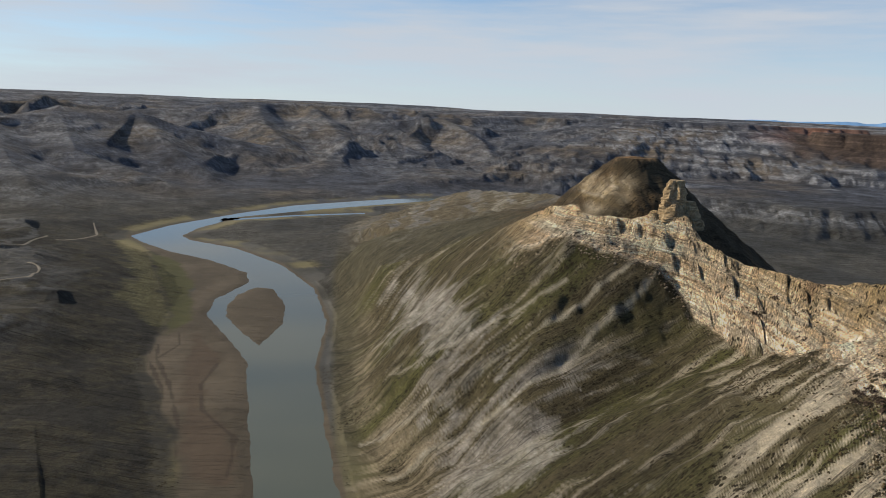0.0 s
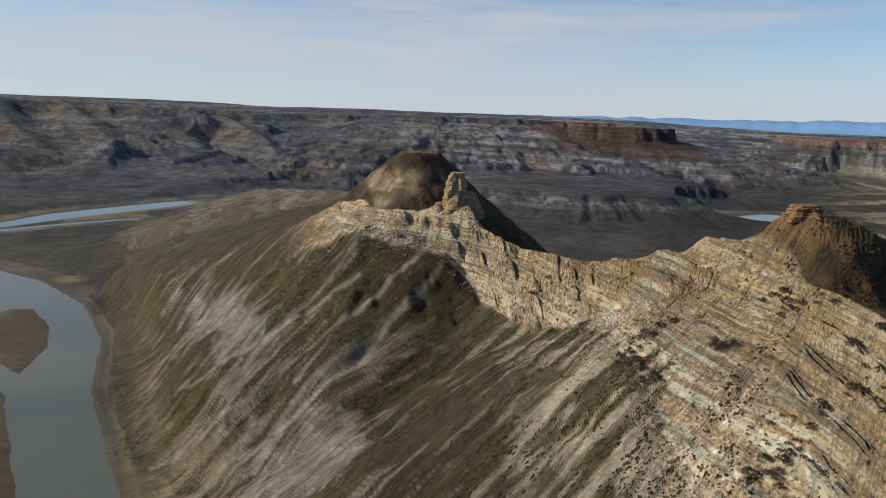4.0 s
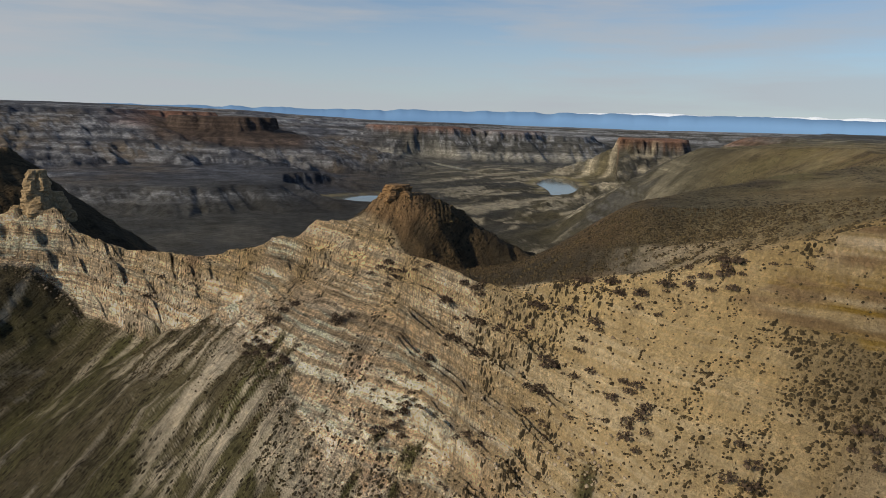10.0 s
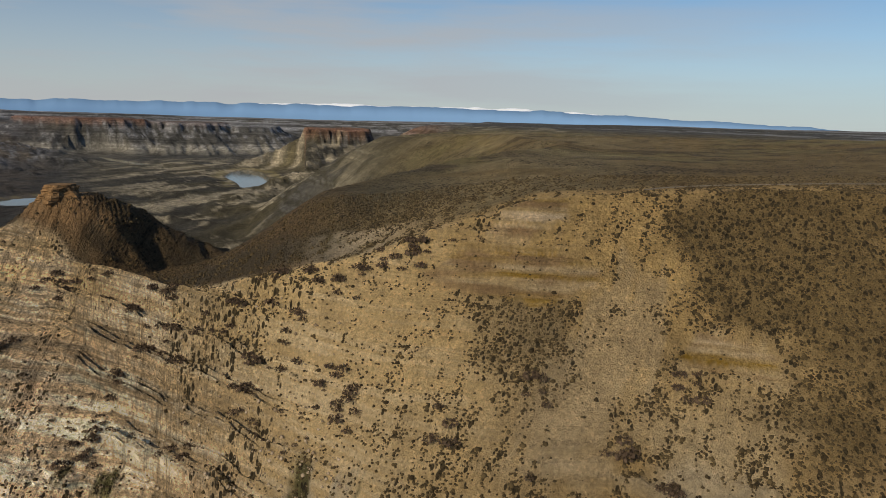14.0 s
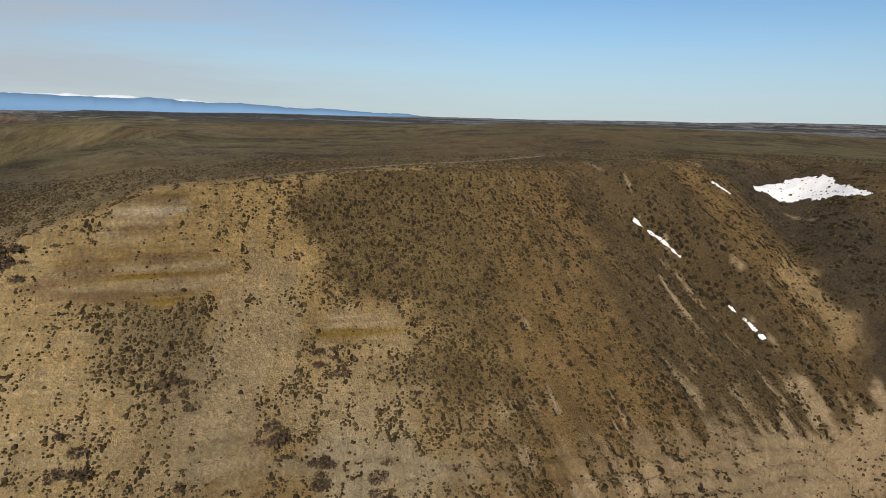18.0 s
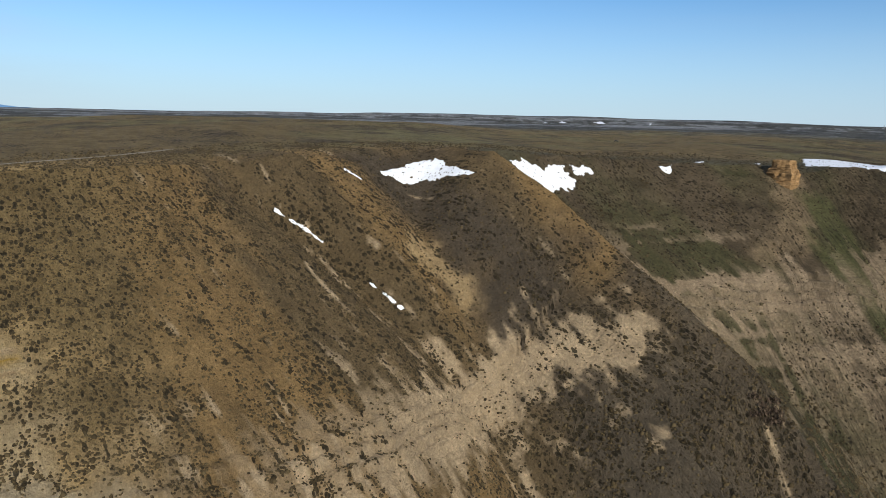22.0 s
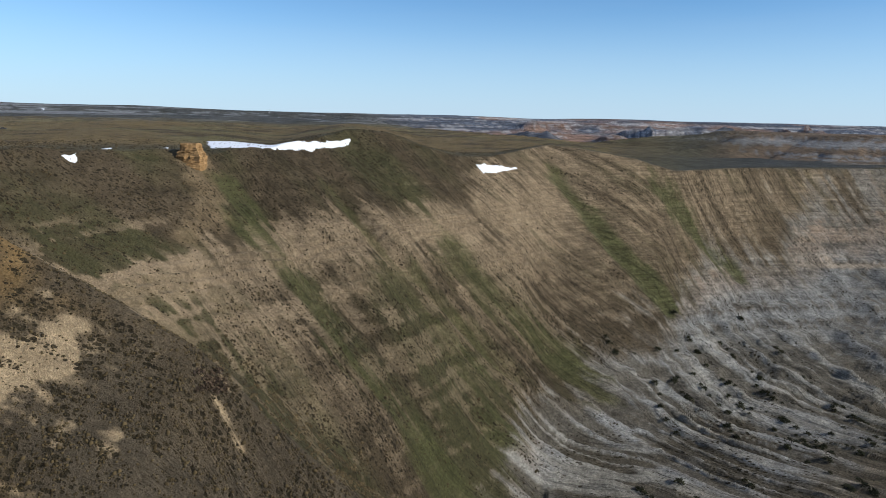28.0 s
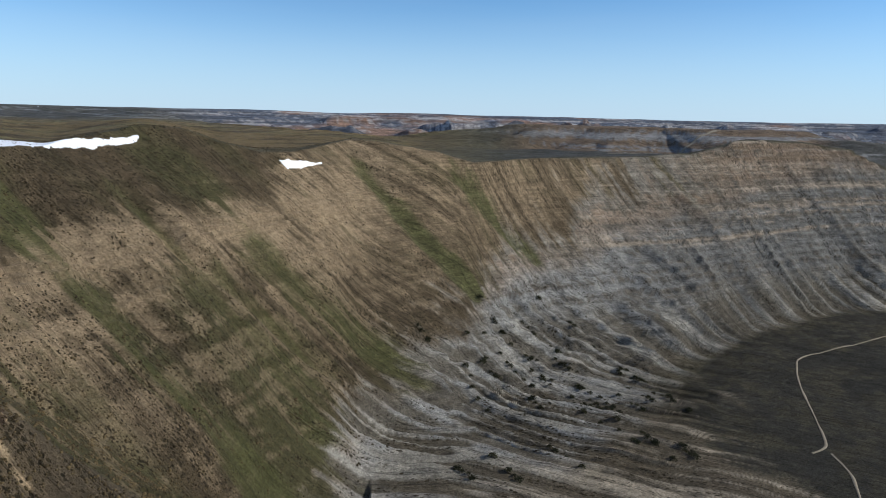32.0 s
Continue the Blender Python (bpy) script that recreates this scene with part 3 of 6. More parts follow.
def landform(az, r):
    """Height of the ground at a bearing and range."""
    az, r = np.broadcast_arrays(np.asarray(az, float), np.asarray(r, float))
    x, y = plan(az, r)
    rd, zd = RIM_R(az), RIM_Z(az)
    beyond = (r >= rd) | (az < -9) | (az > 184)
    land = np.full(np.shape(x), 8.0)
    land[beyond] = country(az[beyond], r[beyond], x[beyond], y[beyond])
    close = r < rd + 25
    near = np.zeros(np.shape(x))
    near[close] = inner_land(az[close], r[close], x[close], y[close], land[close])
    b = np.clip((r - rd) / BACK(az), 0, 1)
    valley = ease(az, -12, -6) * (1 - ease(az, 56, 66)) + ease(az, 224, 230)
    s = valley * (1 - (1 - b) ** 1.5) + (1 - valley) * ease(b)
    z = np.where(r < rd, near, (zd + (near - zd) * (1 - ease(r, rd, rd + 25))) * (1 - s) + land * s)
    west = 1 - ease(az, -14, -10) + ease(az, 240, 252)
    z = z * (1 - west) + np.where(r < rd, np.minimum(land, 30), land) * west
    # the round summit behind the pinnacle, and the knob of the second summit
    for ca, cr, top, flat, fall, ease_off in ((15.3, 505, 171.5, 13, 0.86, 0.0), (45.6, 318, 164.0, 9, 0.98, 0.4)):
        cx, cy = plan(ca, cr)
        dist = np.hypot(x - cx, y - cy) * (1 - 0.38 * ease(az, 46, 49.5) * ease(r, 300, 330) * (ca > 40))
        dist = dist + 0.09 * np.minimum(dist, 34) * fbm(x / 16, y / 16, 3, 131)
        e = np.maximum(dist - flat, 0)
        knob = top - fall * e + ease_off * np.maximum(e - 30, 0) + 0.8 * fbm(x / 8, y / 8, 3, 133) * (dist < 120)
        course = knob / 2.6
        knob = knob + 0.8 * ease(-dist, -26, -14) * (np.floor(course) + ease(course - np.floor(course), 0.3, 0.65) - course) * 2.6
        z = smax(z, knob, 2.5)
    # channels, pools and sandbanks
    sel = (r < 3300) & (((az > -32) & (az < 8)) | ((az > 36) & (az < 63)))
    if sel.any():
        xs, ys = x[sel], y[sel]
        wet = np.full(xs.shape, -1e6)
        for w in WATERS:
            wet = np.maximum(wet, inside(xs, ys, w))
        wet = np.minimum(wet, -inside(xs, ys, ISLAND))
        wet = wet + 1.2 * fbm(xs / 11, ys / 11, 3, 137)
        zs = z[sel]
        sand = ease(inside(xs, ys, SANDS), -80, 6)
        zs = zs * (1 - sand) + sand * np.minimum(zs, 1.1 + 0.4 * fbm(xs / 24, ys / 24, 3, 139))
        shore = np.maximum(-wet, 0)
        steep = np.maximum(((r[sel] < 780) & (az[sel] > -12.5) & (az[sel] < 8)) * 1.0, (r[sel] < RIM_R(az[sel]) + 260) * (az[sel] > 8) * 1.0)
        steep = np.maximum(steep, ease(shore, 120, 220))
        far_shore = np.maximum(shore - 8, 0)
        zs = np.minimum(zs, 0.12 * np.minimum(shore, 8) + (0.03 + 0.37 * steep) * far_shore + (0.0012 + 0.0188 * steep) * far_shore ** 2 + 0.02)
        isle = inside(xs, ys, ISLAND)
        zs = np.where(isle > 0, np.minimum(0.1 + isle * 0.06, 0.9), zs)
        zs = np.where(wet > 0, np.maximum(-wet * 0.14, -1.6) - 0.02, zs)
        z = z.copy()
        z[sel] = zs
    return z
def tint(colour):
    return np.array(colour)


def blend(a, b, w):
    return a + (b - a) * np.clip(w, 0, 1)[..., None]


# pale ledges and soft layers that come out of the bowl's slope: bearing, range
PALE_BELT = [(150, 280, 0), (153, 298, 0), (157.3, 314, 0), (161.7, 329, 0), (165.4, 343, 0), (167, 356, 0), (173.4, 380, 0), (179, 411, 0), (185.6, 470, 0), (190, 512, 0)]
PALE_LOW = [(161.5, 316, 0), (165, 304, 0), (168.5, 288, 0), (171, 280, 0)]
PALE_MID = [(169.6, 330, 0), (176.2, 370, 0), (183.3, 422, 0), (188.5, 457, 0)]
GREEN_GULLY = [(163, 385, 0), (165, 362, 0), (167, 343, 0), (169.6, 321, 0), (174, 298, 0), (178, 288, 0), (184, 280, 0)]
GREEN_DEEP = [(181.4, 404, 0), (185, 402, 0), (191.7, 416, 0), (195.6, 414, 0)]
GREEN_RILLS = [[(189.2, 526, 0), (194.4, 503, 0), (198.8, 500, 0)], [(197.1, 559, 0), (201, 560, 0), (203.9, 562, 0)], [(171, 407, 0), (174.9, 380, 0), (179.5, 368, 0), (186.8, 371, 0)]]
GREEN_SIDE = [(176, 360, 0), (181, 352, 0), (184, 345, 0), (188, 330, 0)]
SPUR_R = line([(-84, 0, 0), (128, 0, 0), (130, 330, 0)] + [(a, r, 0) for a, r, _ in SPUR] + [(180, 190, 0), (183, 0, 0), (276, 0, 0)], 1, 3)
APRON = [(180, 320), (192, 480), (206, 530), (212, 530), (214, 480), (217, 430), (220, 400), (226, 375), (228, 300), (210, 240), (188, 260)]
SPUR_BELT = [(121, 170, 0), (123.1, 174, 0), (127.8, 183, 0), (133.6, 200, 0), (138.5, 226, 0), (142.4, 240, 0), (146, 244, 0), (150, 244, 0)]
# films of water, wet mud and thin runnels on the sandbank: bearing, range
GREEN_FILM = [(-23.3, 970), (-21.4, 909), (-20.4, 788), (-20.4, 664), (-22.4, 616), (-21.9, 670), (-22.6, 784)]
WET_FLAT = [(-20.1, 609), (-18.4, 539), (-19.8, 499), (-19.9, 449), (-18.0, 415), (-17.6, 380), (-18.2, 353), (-21.2, 360), (-21.4, 464), (-21.0, 529)]
PALE_FRINGE = [(-25.7, 1065), (-23.8, 1005), (-22.7, 799), (-22.0, 671), (-23.1, 635), (-25.0, 707), (-26.3, 714), (-24.4, 794), (-24.8, 909)]
RUNNELS = [[(-21.5, 619, 0), (-21.4, 585, 0), (-23.2, 556, 0), (-22.3, 495, 0), (-21.8, 425, 0)], [(-23.0, 590, 0), (-23.2, 556, 0)], [(-18.5, 535, 0), (-19.9, 493, 0), (-19.9, 449, 0), (-18.7, 426, 0), (-17.4, 406, 0), (-17.6, 380, 0), (-18.2, 356, 0)], [(-23.4, 618, 0), (-23.8, 555, 0), (-22.9, 492, 0), (-23.3, 449, 0), (-22.0, 404, 0), (-22.4, 363, 0)]]
# bare white clay on the flank over the river: bearing, range
CLAYS = [[(-4.3, 590), (-1, 555), (1.5, 457), (2.6, 410), (-0.7, 416), (-3.7, 500)], [(-0.7, 397), (4.1, 404), (3.7, 393), (0.4, 385)], [(1, 364), (6.7, 371), (7, 361), (2, 358)],
         [(1.6, 348), (7.4, 345), (10.5, 330), (9.9, 258), (1.8, 290)]]
# bare sand, rock faces and close sage on the ochre hill: bearing, range
BARE = [[(61, 209), (64, 198), (69.4, 203), (73.5, 206), (69, 209)], [(88.5, 216), (93.5, 207), (92.5, 184), (87, 160), (82, 158), (85, 180), (88.5, 200)], [(94, 186), (102, 188), (101, 198), (95.8, 196)]]
FACES = [[(77.5, 205), (80, 216), (84.5, 220), (85, 214), (82.5, 208), (80, 203)], [(73, 199), (75.7, 205), (80, 203), (87.5, 203), (87, 197), (82, 189), (78, 194)], [(93.8, 188), (102, 190), (101.4, 197), (95.8, 196)]]
CLOSE = [[(92, 226), (96, 205), (103, 199), (112, 198), (121, 205), (124, 232), (120, 262), (110, 275), (100, 250)], [(76, 193), (83, 192), (86, 182), (84, 176), (76, 180)], [(97, 178), (116, 184), (118, 196), (104, 190)]]
HILL_LEDGE = [(84, 158, 0), (95, 160, 0), (104, 160, 0), (113, 165, 0), (119, 171, 0)]


def ground_colour(az, r, z):
    """Earth, rock and plant cover: base colours with some haze and shade mixed in, and how dense the plants stand."""
    x, y = plan(az, r)
    rf, rd = FOOT_R(az), RIM_R(az)
    t = (r - rf) / (rd - rf)
    wall = ease(az, 4, 9) * (1 - ease(az, 76, 88))
    n1, n2, n3 = fbm(x / 120, y / 120, 4, 201), fbm(x / 26, y / 26, 4, 203), fbm(x / 7, y / 7, 3, 205)
    streak = down_slope(az, x, y, 3.0, 45, fbm, 4, 207)
    broad = down_slope(az, x, y, 24.0, 130, fbm, 4, 209)
    short = down_slope(az, x, y, 2.5, 12, fbm, 3, 208)
    zb = z + DIP(az)
    band = fbm(zb / 2.1 + 0.5 * n1, az / 30, 4, 211, 0.7)
    band_wide = fbm(zb / 9.0 + 0.5 * n1, az / 60, 3, 213)
    c = np.zeros((*np.shape(z), 3)) + tint((0.085, 0.078, 0.05))
    p = 0.7 + 0.35 * n2 + 0.2 * n3
    inner = r < rd + 30
    # sage slopes under the wall
    w = ease(az, -9, -5) * (1 - ease(az, 100, 118)) * inner
    sage = blend(blend(tint((0.115, 0.098, 0.056)) + 0 * c, tint((0.105, 0.102, 0.04)), 0.5 + 1.1 * broad), tint((0.34, 0.3, 0.225)), (streak * 1.2 + 0.5 * short - 0.6) * 1.6)
    scree = ease(az + 5 * n2, 19, 31) * ease(0.4 * n2 + streak + 0.6 * short + 0.05 + 0.9 * ease(az + 4 * n2, 29, 37), 0.0, 0.6)
    sage = sage * (0.8 - 0.22 * ease(az, 6, 14) * (1 - ease(az, 18, 26)) + 0.15 * ease(az, 20, 28))[..., None]
    sage = blend(sage, tint((0.5, 0.44, 0.335)), scree * 0.85)
    toe = ease(az, -9, -6) * (1 - ease(az, 2, 6)) * ease(-z, -30, -12)
    sage = blend(sage, tint((0.28, 0.235, 0.16)), toe * (0.3 + 0.8 * streak + 0.4 * n2))
    c = blend(c, sage, w)
    p = p * (1 - w) + w * np.clip(0.88 - 0.6 * streak + 0.2 * n2 + 0.45 * short - 0.35 * scree - 0.25 * toe, 0.05, 1)
    sel = (az > -10) & (az < 22) & inner
    if sel.any():
        d = np.minimum.reduce([along(x[sel], y[sel], pts)[0] for pts, _ in LONG_RILLS])
        thread = np.zeros(np.shape(z))
        thread[sel] = ease(-d - 0.8 * n3[sel], -2.2, -0.6)
        c = blend(c, tint((0.36, 0.33, 0.26)), thread * 0.75)
        p = p * (1 - 0.7 * thread)
    # white clay in the lower flank
    clay = np.zeros(np.shape(z))
    if sel.any():
        bare = np.maximum.reduce([inside(x[sel], y[sel], pts) for pts in CLAYS])
        clay[sel] = ease(bare + 12 * n2[sel] + 9 * streak[sel] + 5 * short[sel], -5, 6)
    clay = np.maximum(clay, 0.8 * ease(fbm(x / 26, y / 26, 4, 215) + 0.7 * streak + 0.3 * n3, 0.42, 0.68) * ease(az, -6, -1) * (1 - ease(az, 16, 24)) * ease(-z, -80, -58) * ease(z, 8, 18))
    c = blend(c, blend(tint((0.4, 0.377, 0.345)) + 0.08 * band[..., None], tint((0.15, 0.14, 0.12)), 1.1 * short + 0.7 * streak + 0.5 * n3 + 0.1), clay * 0.6)
    p = p * (1 - 0.8 * clay)
    # the layered rock wall
    rock = blend(blend(tint((0.43, 0.33, 0.215)) + 0 * c, tint((0.74, 0.65, 0.5)), ease(band + 0.25 * n3, -0.1, 0.45)), tint((0.37, 0.265, 0.165)), -0.3 + 0.9 * band_wide + 0.35 * n2)
    rock = blend(rock, tint((0.48, 0.36, 0.19)), ease(t, 0.4, 0.95) * (0.45 + 0.5 * n2) + 0.4 * ease(az, 52, 70))
    rock = blend(rock, tint((0.36, 0.24, 0.16)), (n2 * 0.8 + n1 - 0.55) * 1.2)
    on = wall * ease(t + 0.06 * n2 + (0.14 * n2 + 0.14 * streak) * ease(az, 22, 30), -0.1, 0.06) * (1 - ease(t, 1.02, 1.12))
    rock = blend(rock, tint((0.66, 0.59, 0.47)), ease(-np.abs(t - 0.03 + 0.03 * n2), -0.06, -0.02) * (0.6 + 0.5 * n3) * (1 - ease(az, 46, 58)))
    rock = blend(rock, tint((0.2, 0.145, 0.09)), ease(0.9 * band + 0.6 * n3 + 0.5 * n2, 0.5, 0.85) * 0.55)
    rock = blend(rock, tint((0.44, 0.335, 0.165)), 0.55 * ease(az, 42, 62))
    c = blend(c, 1.25 * rock, on)
    scrub = ease(n2 + 0.6 * short + 0.4 * n3 + 0.5 * n1 + 0.35 * ease(az, 44, 60) * ease(t, 0.5, 0.9), 0.16, 0.5)
    p = p * (1 - on) + on * (0.1 + 0.75 * scrub + 0.22 * ease(az, 44, 56))
    # ochre hill with sage
    w = ease(az, 62, 78) * (1 - ease(az, 112, 122)) * (1 - ease(t, 1.3, 2.2))
    hill = blend(tint((0.47, 0.335, 0.15)) + 0 * c, tint((0.5, 0.41, 0.265)), ease(-t + 0.3 * n1, -0.7, 0.0))
    hill = blend(hill, tint((0.37, 0.265, 0.125)), 0.3 + n2)
    ledge, _ = along(x, y, HILL_LEDGE)
    ledge = ease(-ledge - 4 * n2, -7, -2)
    hill = blend(hill, tint((0.46, 0.385, 0.26)), ledge * 0.8)
    bare, face, close = np.zeros(np.shape(z)), np.zeros(np.shape(z)), np.zeros(np.shape(z))
    sel = (az > 54) & (az < 130) & (r < 300)
    if sel.any():
        ragged = 4 * n2[sel] + 3 * short[sel] + 2 * n3[sel]
        for made, shapes, lo, hi in ((bare, BARE, -4, 3), (face, FACES, -1.5, 1), (close, CLOSE, -8, 6)):
            made[sel] = ease(np.maximum.reduce([inside(x[sel], y[sel], pts) for pts in shapes]) + (ragged if made is not face else 1.2 * n3[sel]), lo, hi)
    hill = blend(hill, tint((0.17, 0.125, 0.058)), 0.8 * close)
    hill = blend(hill, tint((0.52, 0.42, 0.27)), 0.5 * bare * (1 - face))
    hill = blend(hill, blend(tint((0.46, 0.35, 0.19)) + 0.12 * band[..., None], tint((0.3, 0.205, 0.11)), 1.3 * fbm(z / 2.6, az / 9, 3, 242) + 0.4 * n3 - 0.15), face)
    hill = hill * (1.0 - 0.14 * ease(az, 72, 84) - 0.08 * ease(az, 104, 114))[..., None]
    c = blend(c, hill, w * (1 - 0.5 * on * (1 - face)))
    clump = down_slope(az, x, y, 2.4, 6.5, fbm, 3, 244)
    cover = 0.36 + 0.26 * ease(az, 86, 98) + 0.5 * close - 0.5 * bare - 0.8 * face - 0.5 * ledge + (0.75 - 0.35 * close) * clump + 0.2 * short + 0.15 * n2
    p = p * (1 - w) + w * np.clip(cover, 0.02, 0.92)
    # brown spurs and dark hollows
    front = np.where(az > 136, ease(SPUR_R(az) + 5 - r, 0, 4), 1.0)
    w = ease(az, 104, 116) * (1 - ease(az, 178, 184)) * (1 - ease(t, 1.2, 2.0)) * front
    spur = blend(tint((0.225, 0.15, 0.066)) + 0 * c, tint((0.13, 0.095, 0.05)), 0.45 + 1.3 * broad)
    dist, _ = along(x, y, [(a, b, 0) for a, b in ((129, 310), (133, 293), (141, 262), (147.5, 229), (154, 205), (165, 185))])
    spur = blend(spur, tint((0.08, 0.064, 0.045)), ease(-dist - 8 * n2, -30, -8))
    tan, _ = along(x, y, [(132.3, 268, 0), (136, 258, 0)])
    spur = blend(spur, tint((0.40, 0.29, 0.15)), ease(-tan - 4 * n3, -8, -2) * 0.8)
    dist, _ = along(x, y, SPUR_BELT)
    belt = ease(-dist - 5 * n3 - 5 * short - 4 * streak, -12, -5) * (0.45 + 0.55 * ease(az + 4 * n2, 122, 134))
    bare = np.clip(belt * 0.95 + np.clip((streak + 0.8 * n3 + 0.8 * ease(-z, -140, -104) * (1 - ease(az, 140, 150)) - 1.0) * 1.3, 0, 1), 0, 1)
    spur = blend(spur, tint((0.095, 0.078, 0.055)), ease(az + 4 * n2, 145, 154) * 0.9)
    spur = blend(spur, tint((0.44, 0.34, 0.215)), bare)
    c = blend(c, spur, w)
    p = p * (1 - w) + w * np.clip(0.8 + 0.25 * n2 + 0.6 * short + 0.2 * n3 - 0.5 * bare, 0.06, 1)
    # green and pale bowl
    slant = clay_side(az, z) + 4 * n2 + 3 * streak
    w = ease(az, 138, 142) * (1 - ease(slant, 191, 197)) * (1 - ease(t, 0.98, 1.06)) * (1 - np.where(az < 182, front, 0.0))
    dist, _ = along(x, y, PALE_BELT)
    low_d, _ = along(x, y, PALE_LOW)
    mid_d, _ = along(x, y, PALE_MID)
    belt = np.maximum.reduce([ease(-dist + 8 * n2 + 7 * streak + 4 * short, -20, -5), 0.9 * ease(-low_d + 5 * n2 + 5 * streak, -17, -5), 0.75 * ease(-mid_d + 8 * n2 + 6 * streak + 4 * short, -14, -4)])
    chute, _ = along(x, y, [(160.3, 398, 0), (161.2, 374, 0), (160, 346, 0)])
    chute = ease(-chute - 5 * n2 - 5 * n3 - 2 * short, -11, -1)
    low = ease(slant, 184, 192)
    beds = fbm(z / 5.5 + 0.5 * n1, az / 14, 3, 217, 0.6)
    bare = np.clip(belt * 0.75 + ease((1.5 - 0.8 * ease(az, 178, 190)) * beds + 0.75 * streak + 0.55 * short + 0.35 * n3 + 0.5 * n2, 0.14, 0.7) * (0.8 - 0.7 * ease(z + 6 * n2, 136, 156) * (1 - ease(az, 178, 190))) + 0.25 * low, 0, 1)
    bare = np.clip(bare + 0.7 * ease(az, 180, 190) * ease(z, 60, 100) * (0.85 + 0.6 * streak), 0, 1) * (0.5 + 0.5 * np.maximum(ease(z + 8 * n2, 92, 122), low))
    bowl = blend(blend(tint((0.082, 0.064, 0.04)) + 0 * c, tint((0.072, 0.068, 0.033)), 0.3 + 1.2 * broad), blend(tint((0.3, 0.232, 0.152)) + 0 * c, tint((0.27, 0.254, 0.225)), low), bare)
    dist, _ = along(x, y, GREEN_GULLY)
    d2, _ = along(x, y, GREEN_SIDE)
    green = np.maximum(ease(-dist - 6 * n2 - 4 * streak, -13, -3), 0.6 * ease(-d2 - 10 * n2 - 5 * streak, -18, -4))
    d3, _ = along(x, y, GREEN_DEEP)
    d4 = np.minimum.reduce([along(x, y, pts)[0] for pts in GREEN_RILLS])
    green = np.maximum.reduce([green, 0.8 * ease(-d3 - 10 * n2 - 6 * streak, -20, -5), 0.8 * ease(-d4 - 4 * n2 - 3 * streak, -9, -2)])
    bowl = blend(bowl, tint((0.08, 0.085, 0.033)), green * 0.75)
    bowl = blend(bowl, tint((0.33, 0.245, 0.145)), chute * 0.42)
    c = blend(c, bowl, w)
    p = p * (1 - w) + w * np.clip(0.78 + 0.3 * n2 + 0.4 * short - 0.6 * bare - 0.2 * green - 0.12 * chute, 0.08, 0.9)
    # grey layered wall
    ash = blend(blend(tint((0.36, 0.275, 0.2)) + 0 * c, tint((0.46, 0.36, 0.275)), 0.5 + band), tint((0.31, 0.312, 0.31)), ease(3.2 * (az - 205) - z + 8 * n2, -98, -66))
    # far end of the wall toned down in colour for cloud shadow
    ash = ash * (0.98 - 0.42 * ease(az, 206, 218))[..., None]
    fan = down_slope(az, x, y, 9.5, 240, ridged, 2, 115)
    lines = fbm(z / 3.4 + 0.4 * n1, az / 25, 3, 219, 0.6)
    ash = blend(ash, tint((0.37, 0.315, 0.255)), (lines * 1.6 + 0.3 * n3 - 0.15) * ease(z, 70, 100))
    ash = blend(ash, tint((0.145, 0.13, 0.11)), (0.6 * streak + 0.5 * short + 0.75 * band + 0.25 * n3 - 0.2) * 1.1)
    low_wall = ease(-z, -62, -40)
    ash = blend(ash, tint((0.36, 0.347, 0.315)), (0.7 * streak + n2 * 0.6 + 0.3) * low_wall)
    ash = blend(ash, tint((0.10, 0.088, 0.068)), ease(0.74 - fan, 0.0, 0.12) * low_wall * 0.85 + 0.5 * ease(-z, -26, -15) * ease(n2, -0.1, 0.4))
    w = ease(slant, 189, 196) * (1 - ease(az, 238, 248)) * (1 - ease(t, 0.98, 1.04)) * np.maximum(ease(z, 15, 20), ease(inside(x, y, APRON) + 14 * n2 + 10 * streak, -12, 14))
    apron = ease(-t, -0.12, 0.06)
    ash = blend(ash, blend(tint((0.11, 0.092, 0.066)) + 0 * c, tint((0.36, 0.315, 0.25)), (fan - 0.66) * 4 + 0.6 * streak + 0.3 * n3), apron * 0.9)
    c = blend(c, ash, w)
    p = p * (1 - w) + w * np.clip(0.34 - 0.6 * streak + 0.2 * n2 + 0.25 * ease(-z, -34, -20), 0.05, 0.8)
    trace = ease(az, 188, 190) * (1 - ease(az, 206, 208)) * ease(-d4 - 4 * n2 - 3 * streak, -9, -2) * (r < rd)
    c = blend(c, tint((0.1, 0.105, 0.045)), trace * 0.7)
    # behind the crest
    # dark sage, its colour lowered further for the side turned from the sun
    back = blend(tint((0.06, 0.048, 0.03)) + 0 * c, tint((0.115, 0.078, 0.04)), 0.3 + n2)
    w = ease(t, 1.03, 1.1) * ease(az, 2, 10) * (1 - ease(az, 60, 72)) * (r < rd + 260)
    c = blend(c, back, w)
    flank = ease(fbm(x / 55, y / 140, 4, 239), -0.1, 0.4)
    table = blend(blend(tint((0.22, 0.165, 0.08)) + 0 * c, tint((0.22, 0.19, 0.09)), 0.4 + 1.2 * n1), tint((0.13, 0.1, 0.06)), n2 + 0.6 * n1)
    table = 0.72 * blend(table, tint((0.30, 0.255, 0.15)), 0.5 * flank * (1 - ease(az, 84, 95)))
    w = ease(t, 1.05, 1.35) * ease(az, 66, 78) * (1 - ease(az, 190, 200)) * (1 - ease(r, 1500, 2600))
    c = blend(c, table, w)
    # ochre tops of the two summits
    for ca, cr, size in ((45.0, 314, 14), (15.3, 504, 13)):
        cx, cy = plan(ca, cr)
        top = ease(size - np.hypot(x - cx, y - cy) + 5 * n2 + 4 * n3, -6, 6)
        c = blend(c, tint((0.29, 0.185, 0.095)), top * 0.8)
